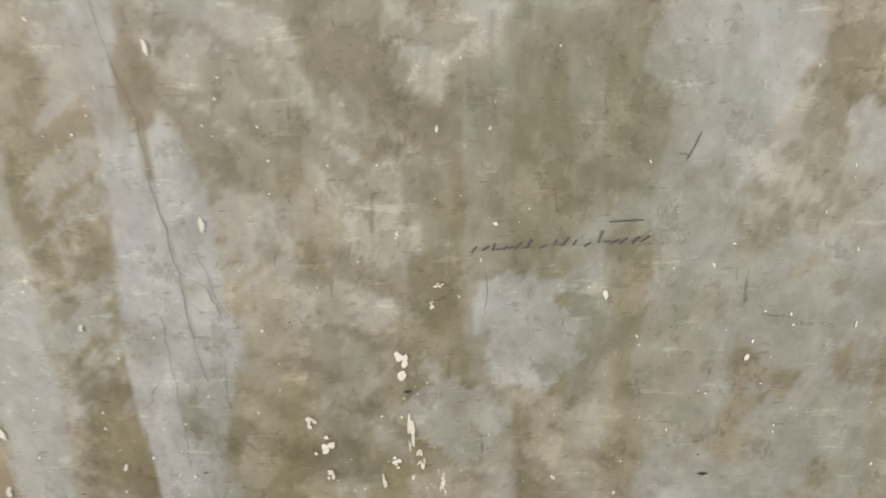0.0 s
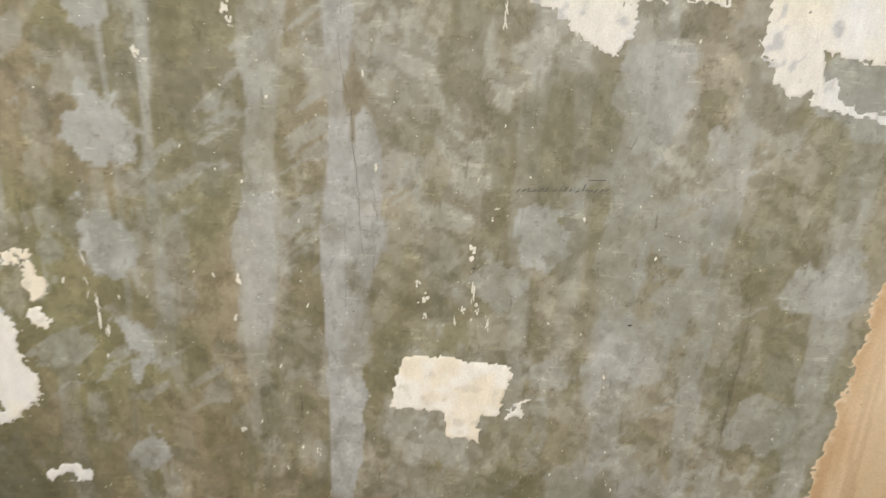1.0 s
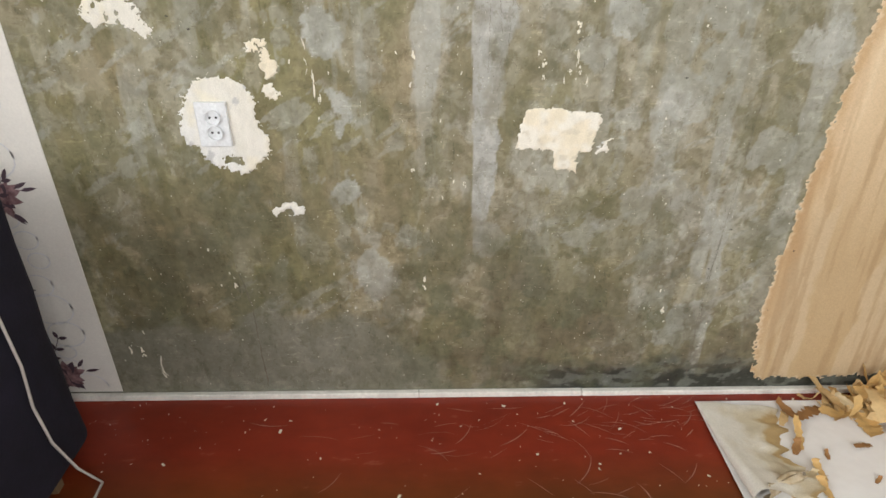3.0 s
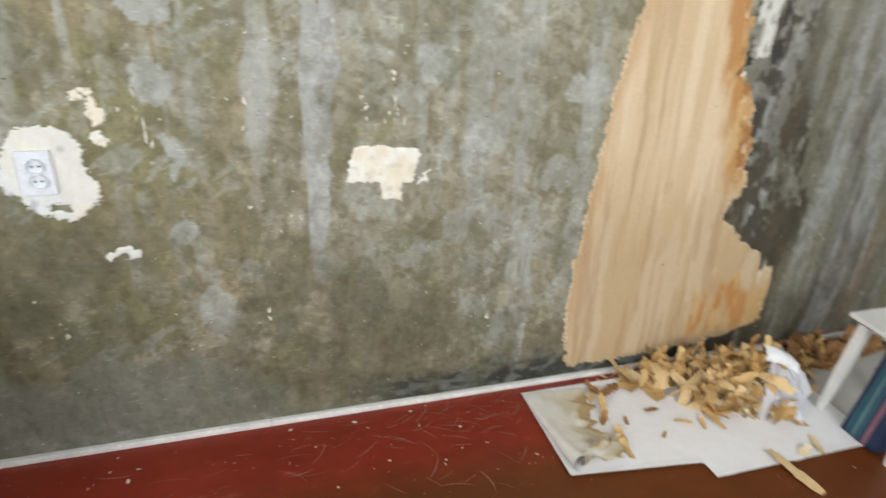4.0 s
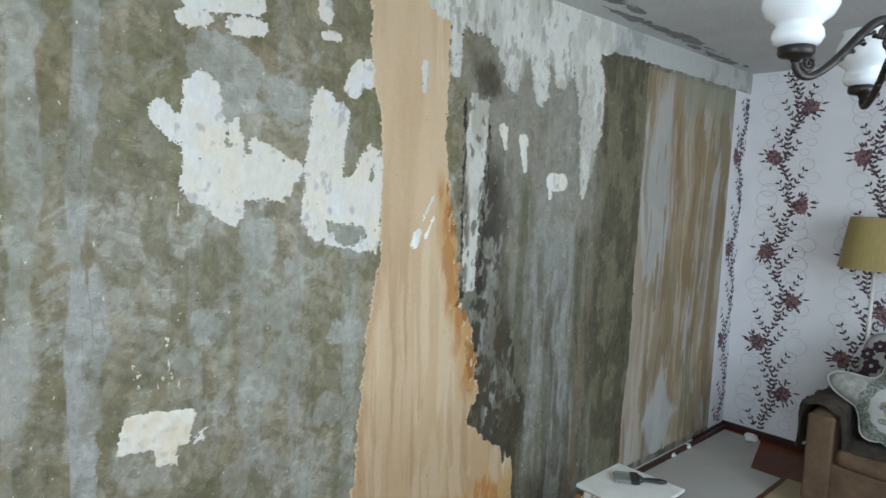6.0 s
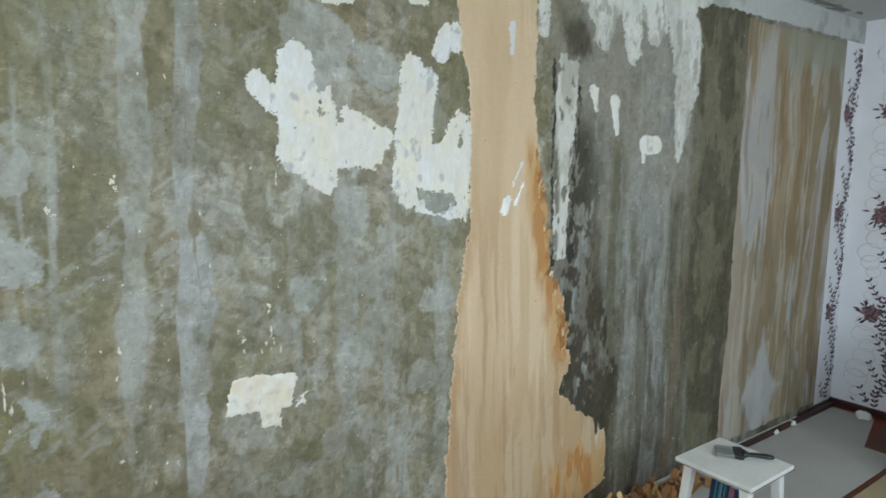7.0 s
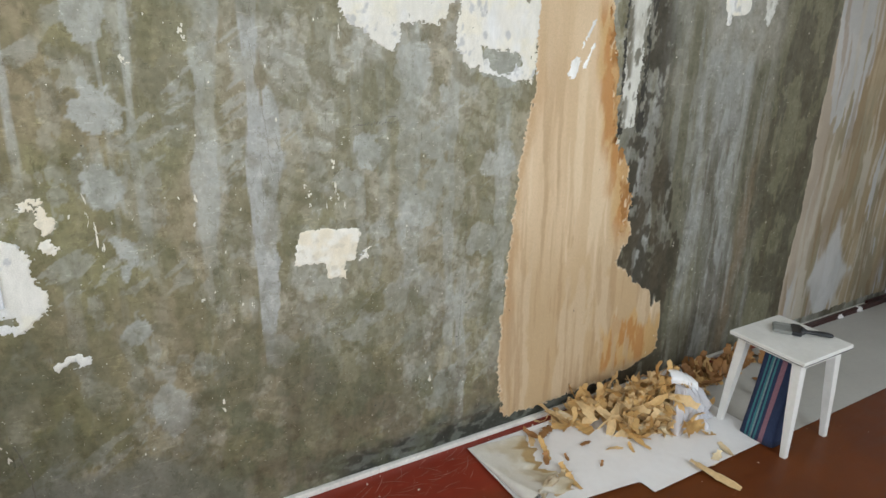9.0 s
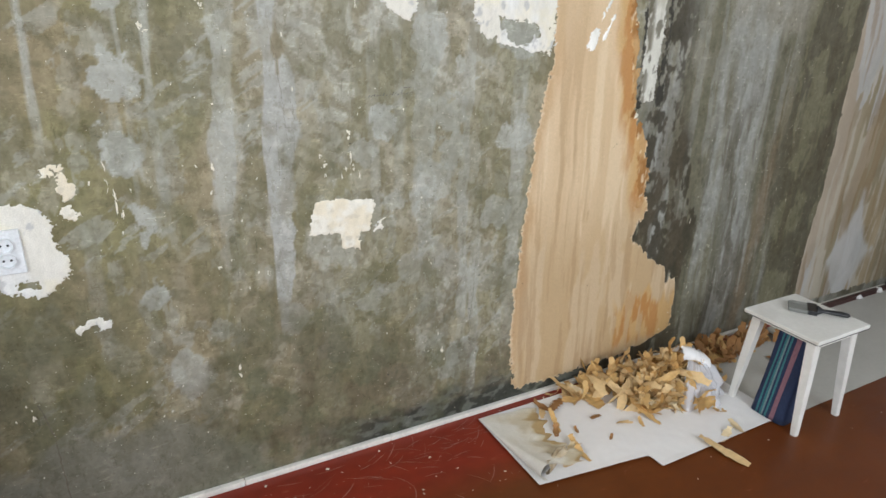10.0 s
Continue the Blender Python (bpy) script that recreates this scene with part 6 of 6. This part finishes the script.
def build_floor_lamp():
    base = thing("floor_lamp", "floor lamp with olive fabric shade and white pole behind the armchair", "lamp", (3.80, -0.925, 0))
    m, nodes, links, bsdf = mat_base("olive_lampshade")
    n = add_noise(nodes, links, 90, 4, (1, 1, 0.15))
    r = ramp(nodes, links, n.outputs["Fac"], [(0.3, (0.30, 0.24, 0.085)), (0.7, (0.38, 0.30, 0.12))])
    links.new(r.outputs[0], bsdf.inputs["Base Color"])
    bsdf.inputs["Roughness"].default_value, bsdf.inputs["Transmission Weight"].default_value = 0.85, 0.0
    bm = bmesh.new()
    rings = []
    for rad, z in ((0.195, 1.335), (0.1535, 1.645), (0.1515, 1.645), (0.193, 1.335)):
        rings.append([bm.verts.new((rad * math.cos(2 * math.pi * k / 48), rad * math.sin(2 * math.pi * k / 48), z)) for k in range(48)])
    for a, b in zip(rings, rings[1:] + rings[:1]):
        for k in range(48):
            bm.faces.new((a[k], a[(k + 1) % 48], b[(k + 1) % 48], b[k]))
    shade = part("shade", bm, m, base, "olive fabric shade", smooth=False)
    for rad, z in ((0.196, 1.338), (0.154, 1.642)):
        bm = bmesh.new()
        tube(bm, [(rad * math.cos(2 * math.pi * k / 40), rad * math.sin(2 * math.pi * k / 40), z) for k in range(41)], 0.003, 6)
        part("trim", bm, MAT, shade)
    bm = bmesh.new()
    lathe(bm, [(0.011, 0.03), (0.011, 1.50)], 14)
    part("pole", bm, WHITEPAINT, base, "white pole", smooth=True)
    bm = bmesh.new()
    lathe(bm, [(0.13, 0.0), (0.13, 0.015), (0.10, 0.03), (0.02, 0.04)], 32)
    part("foot", bm, WHITEPAINT, base)
    bm = bmesh.new()
    for k in range(3):
        a = 2 * math.pi * k / 3
        tube(bm, [(0.008 * math.cos(a), 0.008 * math.sin(a), 1.50), (0.152 * math.cos(a), 0.152 * math.sin(a), 1.640)], 0.002, 6)
    part("spider", bm, WHITEPAINT, base)


build_floor_lamp()


# ---- chandelier ----
def build_chandelier():
    bronze = grained("aged_bronze", (0.050, 0.044, 0.040), 0.42, 0.4, 25, 140, 0.4, metal=0.7)
    opal, nodes, links, bsdf = mat_base("opal_glass")
    bsdf.inputs["Base Color"].default_value = (0.86, 0.90, 0.93, 1)
    bsdf.inputs["Roughness"].default_value = 0.18
    bsdf.inputs["Subsurface Weight"].default_value = 0.4
    bsdf.inputs["Subsurface Radius"].default_value = (0.05, 0.05, 0.05)
    on = add_noise(nodes, links, 18, 2)
    bump(nodes, links, bsdf, [(on.outputs["Fac"], 0.05)])
    base = thing("chandelier", "aged bronze chandelier with white opal glass shades", "chandelier", (0.90, -1.612, 2.003))
    base.scale = (0.83, 0.83, 0.83)
    bm = bmesh.new()
    lathe(bm, [(0.004, -0.045), (0.010, -0.03), (0.006, -0.02), (0.026, -0.014), (0.036, -0.002), (0.030, 0.014), (0.050, 0.024), (0.070, 0.032), (0.074, 0.05), (0.074, 0.082), (0.060, 0.090), (0.030, 0.098), (0.018, 0.12), (0.028, 0.15), (0.014, 0.18), (0.010, 0.35), (0.012, 0.68)], 28)
    part("stem", bm, bronze, base, smooth=True)
    bm = bmesh.new()
    lathe(bm, [(0.012, 0.665), (0.055, 0.70), (0.065, 0.736), (0.062, 0.7425)], 28)
    part("ceiling_rose", bm, bronze, base, smooth=True)
    for deg in (152.4, 32.4, 272.4):
        arm_m = pose(0, 0, 0, 0, 0, deg)
        bm = bmesh.new()
        knots = [(0.045, 0.055), (0.067, 0.092), (0.106, 0.108), (0.150, 0.098), (0.195, 0.062), (0.239, 0.018), (0.284, -0.020), (0.326, -0.042), (0.357, -0.040), (0.372, -0.018), (0.372, -0.006)]
        pts = []
        for (ax, az), (bx, bz), (cx, cz), (dx, dz) in zip([knots[0]] + knots, knots, knots[1:], knots[2:] + [knots[-1]]):
            for k in range(4):
                t = k / 4
                w = (-t + 2 * t**2 - t**3, 2 - 5 * t**2 + 3 * t**3, t + 4 * t**2 - 3 * t**3, t**3 - t**2)
                pts.append((sum(p * q for p, q in zip(w, (ax, bx, cx, dx))) / 2, 0.0, sum(p * q for p, q in zip(w, (az, bz, cz, dz))) / 2))
        pts.append((0.372, 0.0, -0.004))
        tube(bm, pts, [0.0125 - 0.005 * k / len(pts) for k in range(len(pts))], 12)
        for s, turn, cx, cz in ((0.040, 1, 0.100, 0.062), (0.030, 1, 0.100, 0.062), (0.020, -1, 0.335, -0.012)):
            spiral = [(cx + s * (1 - k / 26) * math.cos(turn * k * 0.5), 0.0, cz + s * (1 - k / 26) * math.sin(turn * k * 0.5)) for k in range(22)]
            tube(bm, spiral, 0.0045, 6)
        for k in range(5):
            x = 0.12 + 0.03 * k
            tube(bm, [(x, 0, 0.085 - 0.02 * k), (x + 0.01, 0.008, 0.098 - 0.024 * k), (x + 0.025, 0, 0.09 - 0.026 * k)], [0.006, 0.005, 0.001], 6)
        bmesh.ops.transform(bm, matrix=arm_m, verts=bm.verts)
        arm = part("arm", bm, bronze, base, smooth=True)
        bm = bmesh.new()
        lathe(bm, [(0.008, -0.014), (0.014, -0.006), (0.034, -0.002), (0.039, 0.004), (0.039, 0.020), (0.033, 0.022)], 26, arm_m @ pose(0.372, 0, 0))
        part("cup", bm, bronze, arm, smooth=True)
        bm = bmesh.new()
        lathe(bm, [(0.031, 0.020), (0.048, 0.026), (0.055, 0.040), (0.053, 0.056), (0.046, 0.066), (0.052, 0.074), (0.070, 0.088), (0.080, 0.108), (0.080, 0.128), (0.074, 0.150), (0.064, 0.168), (0.070, 0.182), (0.066, 0.182), (0.056, 0.166)], 32, arm_m @ pose(0.372, 0, 0))
        part("glass_shade", bm, opal, arm, "white opal glass", smooth=True)
    for k in range(6):
        bm = bmesh.new()
        a = math.radians(60 * k + 20)
        lathe(bm, [(0.003, -0.03), (0.009, -0.022), (0.010, -0.012), (0.004, 0.0), (0.003, 0.02)], 10, pose(0.052 * math.cos(a), 0.052 * math.sin(a), 0.02))
        part("pendant", bm, bronze, base, smooth=True)


build_chandelier()


# ---- covered chair by the left wall strip ----
def build_covered_chair():
    navy = grained("navy_cloth", (0.010, 0.009, 0.022), 0.95, 0.4, 6, 120, 0.5)
    base = thing("covered_chair", "chair hung with a dark navy cloth beside the papered wall", "chair", (-1.72, -0.52, 0))
    bm = bmesh.new()
    soft_box(bm, -0.25, 0.245, -0.30, 0.295, 0.045, 0.92, 0.05, 3, 0.012)
    part("cloth_cover", bm, navy, base, smooth=True)
    oak = grained("worn_oak", (0.20, 0.13, 0.07), 0.5, 0.25, 8, 60, 0.3)
    for x, y in ((0.19, 0.13), (0.19, -0.25), (-0.2, 0.24), (-0.2, -0.25)):
        part("leg", boxes((x - 0.018, x + 0.018, y - 0.018, y + 0.018, 0.0, 0.06), bevel=0.003), oak, base)
    return base


build_covered_chair()


def build_cable():
    white = grained("white_cable", (0.62, 0.58, 0.54), 0.5, 0.1, 10, 80, 0.1)
    bm = bmesh.new()
    tube(bm, CABLE, 0.0042, 8)
    tagged(part("power_cable", bm, white, smooth=True), "thin white cable hanging down the dark cloth to the floor", "cable")


CABLE = [(-1.50, -0.44, 0.935), (-1.464, -0.42, 0.86), (-1.460, -0.41, 0.48), (-1.458, -0.43, 0.36), (-1.456, -0.42, 0.22), (-1.452, -0.375, 0.07), (-1.435, -0.355, 0.012), (-1.40, -0.37, 0.005), (-1.38, -0.7, 0.005), (-1.5, -1.2, 0.005)]
build_cable()
